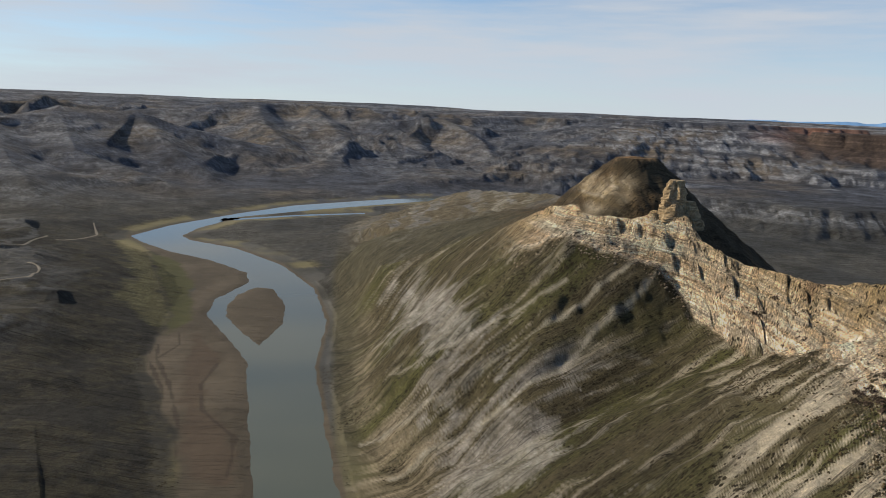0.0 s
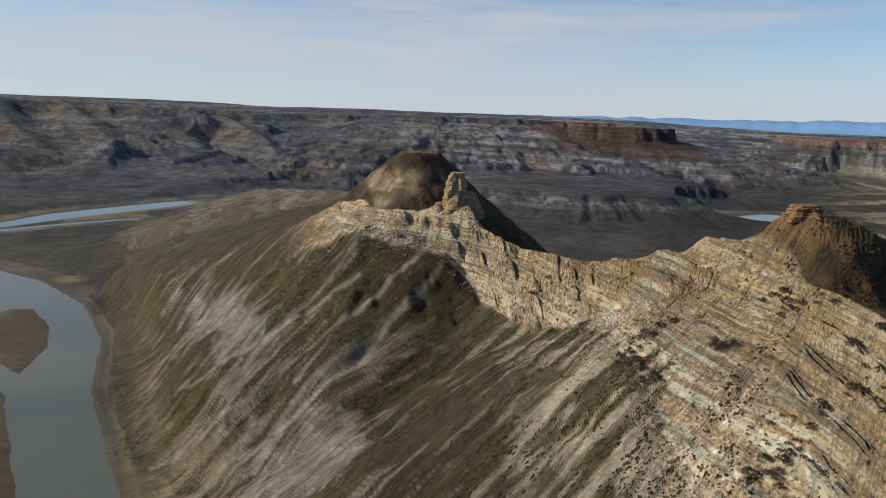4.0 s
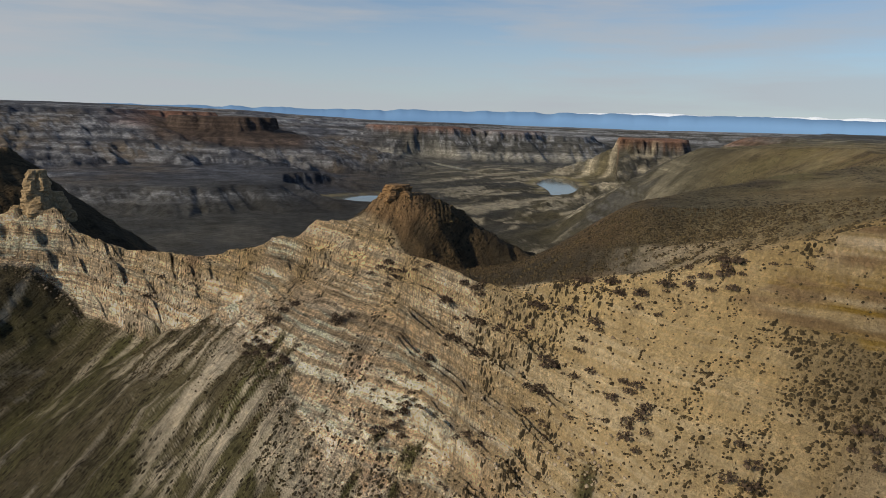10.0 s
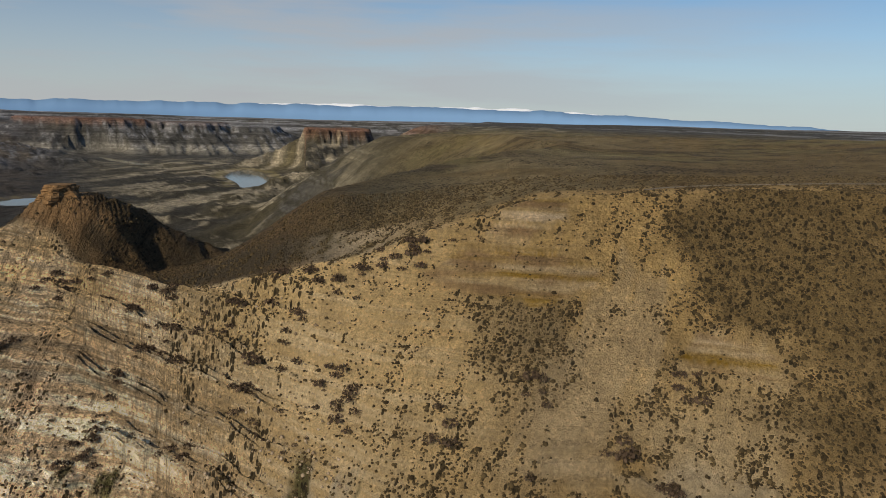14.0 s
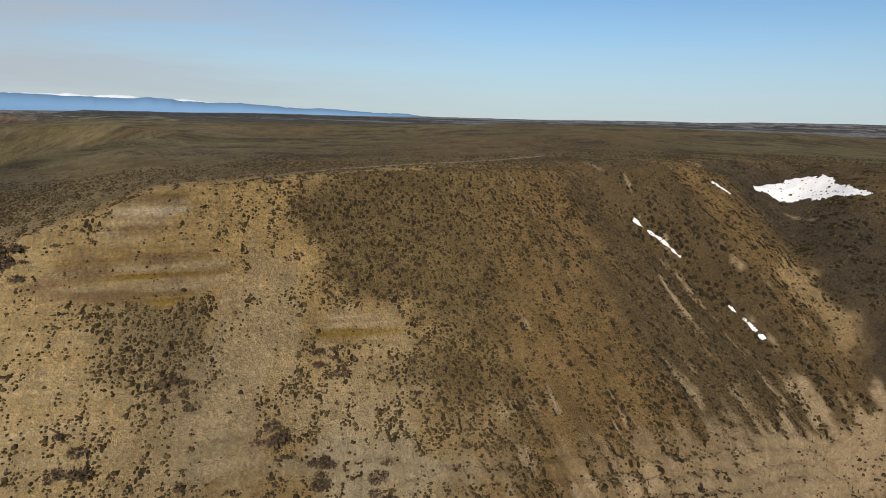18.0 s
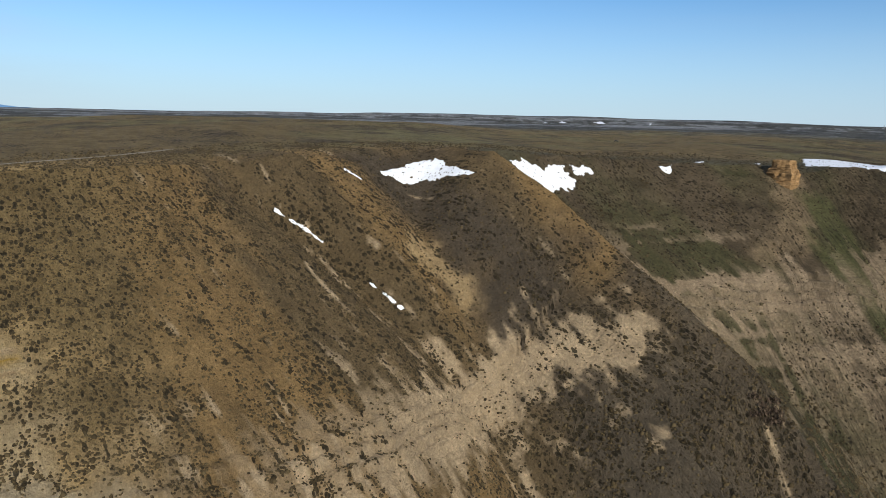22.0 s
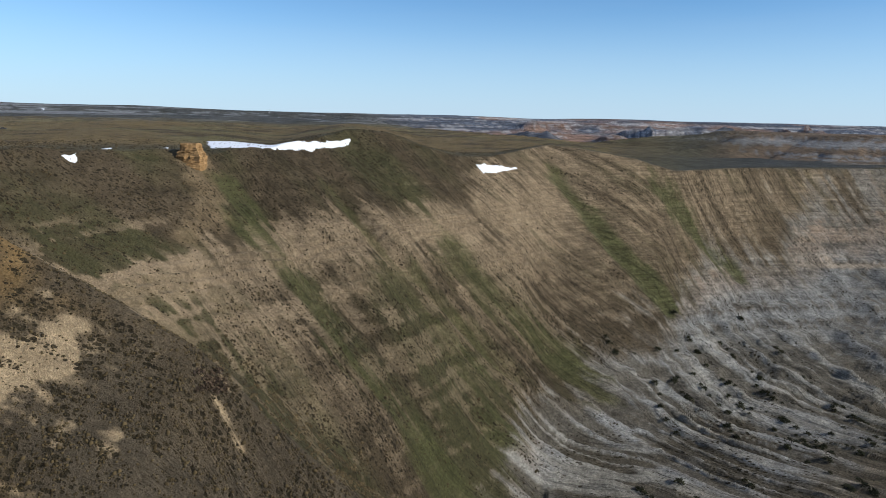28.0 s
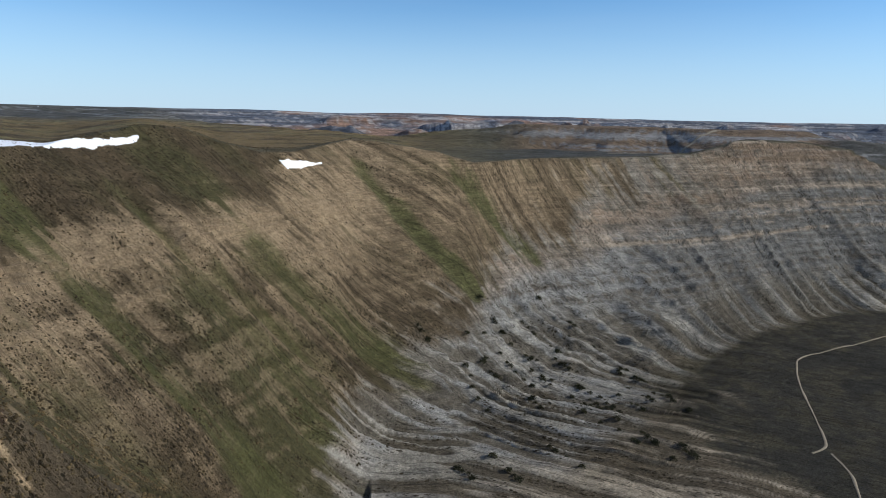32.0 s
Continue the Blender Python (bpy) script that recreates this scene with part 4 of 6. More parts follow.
        p = p * (1 - 0.3 * top)
    shoulder = ease(-az, -16, -14.4) * ease(az, 10, 12) * ease(-np.abs(r - 500), -50, -30) * ease(-z, -163, -157) * ease(z, 120, 130)
    c = blend(c, tint((0.44, 0.36, 0.24)) + 0.08 * band[..., None], shoulder * (0.55 + 0.6 * n3))
    p = p * (1 - 0.6 * shoulder)
    # valleys and the far country
    beyond = ease(r, rd + 120, rd + 330) * (1 - ease(az, 60, 72)) + ease(az, 196, 206) * ease(t, 1.03, 1.12) + ease(r, 1500, 2600) + (1 - ease(az, -9.5, -8.5))
    beyond = np.clip(beyond + ease(az + 6 * n2, 210, 220) * (1 - ease(t + 0.05 * n2, 0.0, 0.12)) * (1 - ease(inside(x, y, APRON) + 14 * n2 + 10 * streak, -12, 14)) + ease(az, 240, 246), 0, 1)
    vale = blend(blend(tint((0.07, 0.072, 0.07)) + 0 * c, tint((0.1, 0.098, 0.088)), 0.4 + 1.2 * n1 + 0.4 * n2), tint((0.05, 0.05, 0.044)), 0.9 * fbm(x / 60, y / 60, 3, 221))
    # west valley painted darker for cloud shadow; floor below the clay wall also darker
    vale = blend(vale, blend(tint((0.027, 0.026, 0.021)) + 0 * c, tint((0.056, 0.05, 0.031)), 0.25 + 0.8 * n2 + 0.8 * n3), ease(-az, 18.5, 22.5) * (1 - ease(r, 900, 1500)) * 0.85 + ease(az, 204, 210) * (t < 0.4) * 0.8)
    # distance haze put into the base colour: blue over brown hills
    hazed_land = blend(blend(tint((0.066, 0.072, 0.088)) + 0 * c, tint((0.115, 0.098, 0.08)), 0.9 * fbm(x / 210, y / 210, 4, 233) + 0.2), tint((0.04, 0.043, 0.052)), 1.1 * fbm(x / 45, y / 45, 3, 234))
    vale = blend(0.8 * vale, hazed_land, ease(r, 1250, 1700) * (1 - ease(az, 40, 48)))
    knoll = ease(az, 199, 203) * (1 - ease(az, 223, 226)) * ease(r, 850, 950) * (1 - ease(r, 1350, 1450)) * ease(z, 110, 140)
    vale = blend(vale, tint((0.15, 0.112, 0.08)), knoll)
    toe = ease(az, -9, -6) * (1 - ease(az, 14, 20)) * (1 - ease(r, 1350, 1500)) * ease(z, 5, 14)
    vale = blend(vale, blend(tint((0.13, 0.108, 0.068)) + 0 * c, tint((0.27, 0.25, 0.2)), (n3 + n2 + 1.2 * fbm(z / 7, x / 300, 3, 228) - 0.45)), toe * 0.85)
    pale = ease(fbm(z / 6.0, x / 1500, 4, 223, 0.75) + 0.5 * fbm(x / 90, y / 90, 3, 225), 0.0, 0.5) * ease(z, 14, 40)
    vale = blend(vale, tint((0.2, 0.208, 0.22)), pale * (0.45 + 0.35 * ease(az, 8, 16)))
    folds = ease(az, 44, 54) * (1 - ease(az, 80, 88)) * ease(r, 380, 700) * (1 - ease(r, 2400, 3000))
    vale = blend(vale, tint((0.095, 0.085, 0.052)), folds * (0.55 + 0.5 * n1))
    # valley behind the ridge dimmed in its colour for cloud shadow
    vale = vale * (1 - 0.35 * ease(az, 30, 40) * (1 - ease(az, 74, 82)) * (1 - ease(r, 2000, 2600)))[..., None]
    vale = blend(vale, tint((0.26, 0.235, 0.175)), folds * (fbm(x / 130 + n1, y / 38, 4, 227) - 0.08) * 2.4)
    red = ease(z, 124, 146) * ease(r, 1900, 2200) * (1 - ease(r, 4000, 4300)) * ease(az, 22, 28) * (1 - ease(az, 70, 76))
    vale = blend(vale, tint((0.17, 0.085, 0.055)), red * 0.8)
    butte = ease(az, 25, 27) * (1 - ease(az, 37, 39)) * ease(r, 2150, 2300) * (1 - ease(r, 2850, 2950))
    vale = blend(vale, tint((0.07, 0.052, 0.043)), butte * ease(z, 66, 84))
    vale = blend(vale, tint((0.2, 0.195, 0.185)), butte * (1 - ease(z, 56, 74)) * (0.5 + 0.6 * n3))
    # southern badlands: brown and pale ground, with haze blue mixed in
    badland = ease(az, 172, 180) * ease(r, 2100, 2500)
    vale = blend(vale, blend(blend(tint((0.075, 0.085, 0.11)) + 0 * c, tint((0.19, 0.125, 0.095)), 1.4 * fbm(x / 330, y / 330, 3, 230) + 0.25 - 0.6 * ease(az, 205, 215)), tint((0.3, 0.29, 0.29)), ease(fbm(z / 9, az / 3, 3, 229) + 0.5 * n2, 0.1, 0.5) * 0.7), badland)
    white_foot = ease(z, 6, 16) * (1 - ease(z, 34, 52)) * ease(r, 2900, 3100) * ease(az, 40, 43) * (1 - ease(az, 60, 63))
    vale = blend(vale, tint((0.27, 0.262, 0.225)), white_foot * 0.6)
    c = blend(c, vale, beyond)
    p = p * (1 - beyond) + beyond * np.clip(0.42 + 0.3 * n2 - 0.4 * pale - 0.3 * ease(r, 1100, 2000), 0, 0.8)
    # sand and mud by the water
    sel = (r < 2600) & (((az > -34) & (az < 8)) | ((az > 36) & (az < 64)))
    if sel.any():
        xs, ys, zs = x[sel], y[sel], z[sel]
        sand = ease(inside(xs, ys, SANDS) + 5 * fbm(xs / 40, ys / 40, 3, 243), -2.5, 2)
        wet = np.full(xs.shape, -1e6)
        for w in WATERS:
            wet = np.maximum(wet, inside(xs, ys, w))
        sand = np.maximum(sand, ease(wet, -4.5 - 4 * (az[sel] < -13), -2))
        sand = np.maximum(sand, ease(inside(xs, ys, ISLAND), -3, 0))
        soft = 3 * fbm(xs / 16, ys / 16, 3, 247)
        mud = blend(tint((0.09, 0.075, 0.055)) + 0 * c[sel], tint((0.062, 0.052, 0.038)), 0.4 + fbm(xs / 45, ys / 45, 4, 231))
        mud = blend(mud, tint((0.075, 0.064, 0.048)), ease(wet + 2 * fbm(xs / 14, ys / 14, 2, 245), -7, -3) * 0.35)
        mud = blend(mud, tint((0.066, 0.05, 0.036)), ease(inside(xs, ys, WET_FLAT) + soft, -4, 3) * 0.9)
        film = ease(inside(xs, ys, GREEN_FILM) + soft, -5, 3)
        mud = blend(mud, tint((0.055, 0.055, 0.024)), film)
        line_d = np.minimum.reduce([along(xs, ys, run)[0] for run in RUNNELS])
        mud = blend(mud, tint((0.04, 0.032, 0.024)), ease(-line_d - 0.3 * soft, -1.8, -0.7) * 0.75)
        sand = np.maximum(sand, film)
        fringe = ease(inside(xs, ys, PALE_FRINGE) + 3 * soft, -8, 8) * (1 - film)
        c = c.copy()
        c[sel] = blend(c[sel], tint((0.12, 0.112, 0.055)), fringe * 0.75)
        mud = blend(mud, tint((0.13, 0.118, 0.065)), fringe * 0.6)
        cs = blend(c[sel], mud, sand)
        meadow = ease(-np.abs(wet + 24), -24, -6) * (1 - sand) * ease(fbm(xs / 60, ys / 60, 3, 235), -0.3, 0.3)
        c = c.copy()
        c[sel] = blend(cs, tint((0.17, 0.148, 0.075)), meadow * 0.7 * (zs < 6) * ((az[sel] < -13) | (r[sel] > 850)))
        p = p.copy()
        p[sel] = p[sel] * (1 - sand) * (1 - 0.6 * meadow)
    return np.concatenate([np.clip(c, 0.02, 0.8), np.clip(p, 0, 1)[..., None]], -1)
# ---- materials ----
def material(name, rough=0.9, colour=(0.5, 0.5, 0.5)):
    m = bpy.data.materials.new(name)
    m.use_nodes = True
    b = m.node_tree.nodes["Principled BSDF"]
    b.inputs["Roughness"].default_value = rough
    b.inputs["Base Color"].default_value = (*colour, 1)
    b.inputs["Specular IOR Level"].default_value = 0.15
    return m, m.node_tree.nodes, m.node_tree.links, b


def add(nodes, kind, **inputs):
    n = nodes.new(kind)
    for key, value in inputs.items():
        n.inputs[key.replace("_", " ")].default_value = value
    return n


def span(n, l, source, lo, hi, to_lo, to_hi):
    node = n.new("ShaderNodeMapRange")
    for key, value in (("From Min", lo), ("From Max", hi), ("To Min", to_lo), ("To Max", to_hi)):
        node.inputs[key].default_value = value
    l.new(source, node.inputs["Value"])
    return node.outputs["Result"]


def maths(n, l, kind, a, b):
    node = n.new("ShaderNodeMath")
    node.operation = kind
    for k, v in enumerate((a, b)):
        if isinstance(v, (int, float)):
            node.inputs[k].default_value = v
        else:
            l.new(v, node.inputs[k])
    return node.outputs["Value"]


def earth_material():
    """Soil and rock from the cover colours, with grain, thin layers, thin rills and small dark tufts of sage drawn out down the slope."""
    m, n, l, b = material("earth", 0.95)
    vc = n.new("ShaderNodeVertexColor")
    vc.layer_name = "cover"
    geo = n.new("ShaderNodeNewGeometry")
    lay_u, lay_v = n.new("ShaderNodeAttribute"), n.new("ShaderNodeAttribute")
    lay_u.attribute_name, lay_v.attribute_name = "across", "down"
    side_u, side_v, side = n.new("ShaderNodeAttribute"), n.new("ShaderNodeAttribute"), n.new("ShaderNodeAttribute")
    side_u.attribute_name, side_v.attribute_name, side.attribute_name = "across_side", "down_side", "side"
    ways = []
    for by in (0.42, 0.034):
        for u, v in ((lay_u, lay_v), (side_u, side_v)):
            way = n.new("ShaderNodeCombineXYZ")
            l.new(u.outputs["Fac"], way.inputs["X"])
            l.new(maths(n, l, 'MULTIPLY', v.outputs["Fac"], by), way.inputs["Y"])
            ways.append(way.outputs["Vector"])

    def both(kind, way, output, **inputs):
        """A texture in both sets of slope coordinates, the second taking over where it is due."""
        made = []
        for vector in ways[way:way + 2]:
            node = add(n, kind, **inputs)
            l.new(vector, node.inputs["Vector"])
            made.append(node.outputs[output])
        mixed = n.new("ShaderNodeMix")
        mixed.data_type = 'FLOAT'
        l.new(side.outputs["Fac"], mixed.inputs[0])
        l.new(made[0], mixed.inputs[2])
        l.new(made[1], mixed.inputs[3])
        return mixed.outputs[0]

    grain = add(n, "ShaderNodeTexNoise", Scale=0.9, Detail=9.0, Roughness=0.78)
    coarse = add(n, "ShaderNodeTexNoise", Scale=0.11, Detail=7.0, Roughness=0.7)
    tuft = both("ShaderNodeTexVoronoi", 0, "Distance", Scale=0.66, Randomness=1.0)
    speck = both("ShaderNodeTexVoronoi", 0, "Distance", Scale=1.35, Randomness=1.0)
    rill = both("ShaderNodeTexNoise", 2, "Fac", Scale=0.34, Detail=4.0, Roughness=0.6)
    bed_z = n.new("ShaderNodeAttribute")
    bed_z.attribute_name = "bed_height"
    place = n.new("ShaderNodeSeparateXYZ")
    l.new(geo.outputs["Position"], place.inputs[0])
    bedding = n.new("ShaderNodeCombineXYZ")
    for key, source in (("X", place.outputs["X"]), ("Y", place.outputs["Y"]), ("Z", bed_z.outputs["Fac"])):
        l.new(source, bedding.inputs[key])
    layer_map = n.new("ShaderNodeMapping")
    layer_map.inputs["Scale"].default_value = (0.03, 0.03, 0.8)
    layer = add(n, "ShaderNodeTexNoise", Scale=1.0, Detail=9.0, Roughness=0.78)
    l.new(bedding.outputs["Vector"], layer_map.inputs["Vector"])
    for node in (grain, coarse):
        l.new(geo.outputs["Position"], node.inputs["Vector"])
    l.new(layer_map.outputs["Vector"], layer.inputs["Vector"])
    plants = vc.outputs["Alpha"]
    bare = maths(n, l, 'SUBTRACT', 1.0, plants)
    g = span(n, l, grain.outputs["Fac"], 0.34, 0.66, 0.42, 1.58)
    chip = add(n, "ShaderNodeTexVoronoi", Scale=1.1, Randomness=1.0)
    l.new(geo.outputs["Position"], chip.inputs["Vector"])
    chip_sep = n.new("ShaderNodeSeparateColor")
    l.new(chip.outputs["Color"], chip_sep.inputs["Color"])
    g = maths(n, l, 'MULTIPLY', g, span(n, l, chip_sep.outputs["Red"], 0.0, 1.0, 0.66, 1.34))
    rocky = n.new("ShaderNodeAttribute")
    rocky.attribute_name = "rocky"
    g = maths(n, l, 'ADD', 1.0, maths(n, l, 'MULTIPLY', maths(n, l, 'SUBTRACT', g, 1.0), span(n, l, rocky.outputs["Fac"], 0.0, 1.0, 0.35, 1.0)))
    calm = n.new("ShaderNodeAttribute")
    calm.attribute_name = "sand"
    quiet = maths(n, l, 'SUBTRACT', 1.0, maths(n, l, 'MULTIPLY', calm.outputs["Fac"], 0.8))
    g = maths(n, l, 'ADD', 1.0, maths(n, l, 'MULTIPLY', maths(n, l, 'SUBTRACT', g, 1.0), quiet))
    k = span(n, l, coarse.outputs["Fac"], 0.3, 0.7, 0.6, 1.4)
    mottle = add(n, "ShaderNodeTexNoise", Scale=0.028, Detail=7.0, Roughness=0.72)
    l.new(geo.outputs["Position"], mottle.inputs["Vector"])
    distant = n.new("ShaderNodeAttribute")
    distant.attribute_name = "distant"
    k = maths(n, l, 'MULTIPLY', k, maths(n, l, 'ADD', 1.0, maths(n, l, 'MULTIPLY', span(n, l, mottle.outputs["Fac"], 0.35, 0.65, -0.5, 0.5), distant.outputs["Fac"])))
    lay = span(n, l, layer.outputs["Fac"], 0.4, 0.6, -0.6, 0.6)
    lay = maths(n, l, 'MULTIPLY', lay, rocky.outputs["Fac"])
    lay = maths(n, l, 'MULTIPLY_ADD', lay, bare)
    lay.node.inputs[2].default_value = 1.0
    # thin pale rills where the noise crosses its middle
    cross = maths(n, l, 'ABSOLUTE', maths(n, l, 'SUBTRACT', rill, 0.52), 0.0)
    thin = span(n, l, cross, 0.0, 0.028, 1.0, 0.0)
    rill_way = n.new("ShaderNodeAttribute")
    rill_way.attribute_name = "rills"
    thin = maths(n, l, 'MULTIPLY', maths(n, l, 'MULTIPLY', thin, rill_way.outputs["Fac"]), span(n, l, plants, 0.2, 0.6, 0.0, 0.45))
    # level beds that show from far off
    bed_map = n.new("ShaderNodeMapping")
    bed_map.inputs["Scale"].default_value = (0.0016, 0.0016, 0.085)
    l.new(bedding.outputs["Vector"], bed_map.inputs["Vector"])
    bed = add(n, "ShaderNodeTexNoise", Scale=1.0, Detail=6.0, Roughness=0.72)
    l.new(bed_map.outputs["Vector"], bed.inputs["Vector"])
    bed_on = n.new("ShaderNodeAttribute")
    bed_on.attribute_name = "beds"
    bed_by = maths(n, l, 'MULTIPLY', span(n, l, bed.outputs["Fac"], 0.44, 0.6, -0.35, 0.75), bed_on.outputs["Fac"])
    broken = maths(n, l, 'MULTIPLY', bed_by, span(n, l, coarse.outputs["Fac"], 0.36, 0.62, 0.3, 1.4))
    value = maths(n, l, 'MULTIPLY', maths(n, l, 'MULTIPLY', g, k), maths(n, l, 'ADD', lay, broken))
    value = maths(n, l, 'MULTIPLY', value, maths(n, l, 'ADD', 1.0, thin))
    # dark runnels where it crosses a lower level
    low_cross = maths(n, l, 'ABSOLUTE', maths(n, l, 'SUBTRACT', rill, 0.42), 0.0)
    runnel = span(n, l, low_cross, 0.0, 0.03, 0.55, 0.0)
    rill_on = n.new("ShaderNodeAttribute")
    rill_on.attribute_name = "rills"
    runnel = maths(n, l, 'SUBTRACT', 1.0, maths(n, l, 'MULTIPLY', runnel, rill_on.outputs["Fac"]))
    value = maths(n, l, 'MULTIPLY', value, runnel)
    value = maths(n, l, 'ADD', 1.0, maths(n, l, 'MULTIPLY', maths(n, l, 'SUBTRACT', value, 1.0), quiet))
    soil = n.new("ShaderNodeVectorMath")
    soil.operation = 'SCALE'
    l.new(vc.outputs["Color"], soil.inputs[0])
    l.new(maths(n, l, 'MULTIPLY', value, 1.1), soil.inputs["Scale"])
    # tufts: the denser the plants, the wider each one
    wide = span(n, l, plants, 0.0, 1.0, 0.02, 0.43)
    dot_a = span(n, l, maths(n, l, 'SUBTRACT', wide, tuft), 0.0, 0.06, 0.0, 1.0)
    wide_b = span(n, l, plants, 0.0, 1.0, 0.0, 0.33)
    dot_b = span(n, l, maths(n, l, 'SUBTRACT', wide_b, speck), 0.0, 0.08, 0.0, 0.8)
    dots = maths(n, l, 'MULTIPLY', maths(n, l, 'MAXIMUM', dot_a, dot_b), maths(n, l, 'SUBTRACT', 1.0, thin))
    leaf = n.new("ShaderNodeMix")
    leaf.data_type = 'RGBA'
    leaf.inputs[6].default_value, leaf.inputs[7].default_value = (0.012, 0.01, 0.006, 1), (0.058, 0.047, 0.026, 1)
    l.new(chip_sep.outputs["Green"], leaf.inputs[0])
    mix = n.new("ShaderNodeMix")
    mix.data_type = 'RGBA'
    l.new(maths(n, l, 'MULTIPLY', dots, 0.95), mix.inputs[0])
    l.new(soil.outputs["Vector"], mix.inputs[6])
    l.new(leaf.outputs[2], mix.inputs[7])
    l.new(mix.outputs[2], b.inputs["Base Color"])
    bump = add(n, "ShaderNodeBump", Strength=1.0, Distance=1.5)
    l.new(maths(n, l, 'ADD', value, maths(n, l, 'MULTIPLY', dots, 0.5)), bump.inputs["Height"])
    l.new(bump.outputs["Normal"], b.inputs["Normal"])
    return m


def water_material():
    m, n, l, b = material("river_water", 0.06, (0.085, 0.095, 0.075))
    b.inputs["Specular IOR Level"].default_value = 0.5
    b.inputs["IOR"].default_value = 1.33
    geo = n.new("ShaderNodeNewGeometry")
    no = add(n, "ShaderNodeTexNoise", Scale=0.35, Detail=4.0)
    l.new(geo.outputs["Position"], no.inputs["Vector"])
    bump = add(n, "ShaderNodeBump", Strength=0.06, Distance=0.15)
    l.new(no.outputs["Fac"], bump.inputs["Height"])
    l.new(bump.outputs["Normal"], b.inputs["Normal"])
    return m


def plain_material(name, colour, rough=0.9, vary=0.25, scale=1.2, bump_by=0.4):
    m, n, l, b = material(name, rough, colour)
    geo = n.new("ShaderNodeNewGeometry")
    no = add(n, "ShaderNodeTexNoise", Scale=scale, Detail=7.0, Roughness=0.65)
    l.new(geo.outputs["Position"], no.inputs["Vector"])
    mp = n.new("ShaderNodeMapRange")
    mp.inputs["From Min"].default_value, mp.inputs["From Max"].default_value = 0.3, 0.7
    mp.inputs["To Min"].default_value, mp.inputs["To Max"].default_value = 1 - vary, 1 + vary
    l.new(no.outputs["Fac"], mp.inputs["Value"])
    sc = n.new("ShaderNodeVectorMath")
    sc.operation = 'SCALE'
    sc.inputs[0].default_value = colour
    l.new(mp.outputs["Result"], sc.inputs["Scale"])
    l.new(sc.outputs["Vector"], b.inputs["Base Color"])
    bump = add(n, "ShaderNodeBump", Strength=bump_by, Distance=0.5)
    l.new(no.outputs["Fac"], bump.inputs["Height"])
    l.new(bump.outputs["Normal"], b.inputs["Normal"])
    return m


EARTH, WATER = earth_material(), water_material()


# ---- ground: one sheet out to the horizon ----
def mesh_object(name, verts, faces, mat, colours=None, smooth=True, parent=None):
    """faces: an (n, 4) or (n, 3) array."""
    me = bpy.data.meshes.new(name)
    faces = np.asarray(faces, np.int32)
    me.vertices.add(len(verts))
    me.vertices.foreach_set("co", np.asarray(verts, np.float32).ravel())
    me.loops.add(faces.size)
    me.loops.foreach_set("vertex_index", faces.ravel())
    me.polygons.add(len(faces))
    me.polygons.foreach_set("loop_start", np.arange(0, faces.size, faces.shape[1], dtype=np.int32))
    if smooth:
        me.polygons.foreach_set("use_smooth", np.ones(len(faces), bool))
    if colours is not None:
        layer = me.color_attributes.new("cover", 'FLOAT_COLOR', 'POINT')
        layer.data.foreach_set("color", colours.astype(np.float32).ravel())
    me.update(calc_edges=True)
    me.validate()
    me.materials.append(mat)
    ob = new(name, me)
    if parent is not None:
        ob.parent = parent
    return ob


def ground_grid():
    cols = np.concatenate([np.arange(-84, -36, 1.0), np.arange(-36, 231, 0.16), np.arange(231, 276, 1.0)])
    rf, rd = FOOT_R(cols), RIM_R(cols)
    low = np.clip(0.84 * (200 - FOOT_Z(cols) + FOOT_G(cols) * rf) / (0.8 + FOOT_G(cols)), 60, rf - 8)
    pieces = [np.linspace(0, 1, 12, endpoint=False)[:, None] * (low - 20) + 20]
    for count, a, b, power in ((150, low, rf, 0.9), (195, rf, rd, 1.0), (58, rd, rd + 260, 1.5)):
        pieces.append(a + (b - a) * np.linspace(0, 1, count, endpoint=False)[:, None] ** power)
    pieces.append((rd + 260) * (4930 / (rd + 260)) ** np.linspace(0, 1, 205)[:, None])
    rings = np.concatenate(pieces, 0)
    return np.broadcast_to(cols, rings.shape), rings


AZ, RG = ground_grid()
HZ = landform(AZ, RG)
gx, gy = plan(AZ, RG)
n_r, n_c = HZ.shape
idx = np.arange(n_r * n_c).reshape(n_r, n_c)
nxt = np.roll(idx, -1, axis=1)
quads = np.stack([idx[:-1], nxt[:-1], nxt[1:], idx[1:]], -1).reshape(-1, 4)[:, ::-1]
verts = np.stack([gx, gy, HZ], -1).reshape(-1, 3)
verts = np.concatenate([verts, [[0, 0, float(HZ[0].mean())]]])
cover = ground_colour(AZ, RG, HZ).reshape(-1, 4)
cover = np.concatenate([cover, cover[:1]])
ground = mesh_object("ground", verts, quads, EARTH, cover)
(lie_u, lie_v), (lie_s, lie_w), over = slope_frames(AZ, gx, gy)
rise_t = (RG - FOOT_R(AZ)) / (RIM_R(AZ) - FOOT_R(AZ))
rocky = ease(AZ, 5, 11) * (1 - 0.75 * ease(AZ, 48, 64)) * (1 - 0.6 * ease(AZ, 80, 110)) * ease(rise_t, -0.5, 0.0) * (1 - ease(rise_t, 1.0, 1.1))
rocky = np.maximum(np.maximum(rocky, 0.12), (0.3 * ease(AZ, 158, 166) + 0.25 * ease(AZ, 186, 196)) * (RG < RIM_R(AZ) + 20))
sandy = ease(-HZ, -2.6, -1.8) * ((AZ < 8) | (AZ > 36)) * (AZ < 64) * (RG > 150)
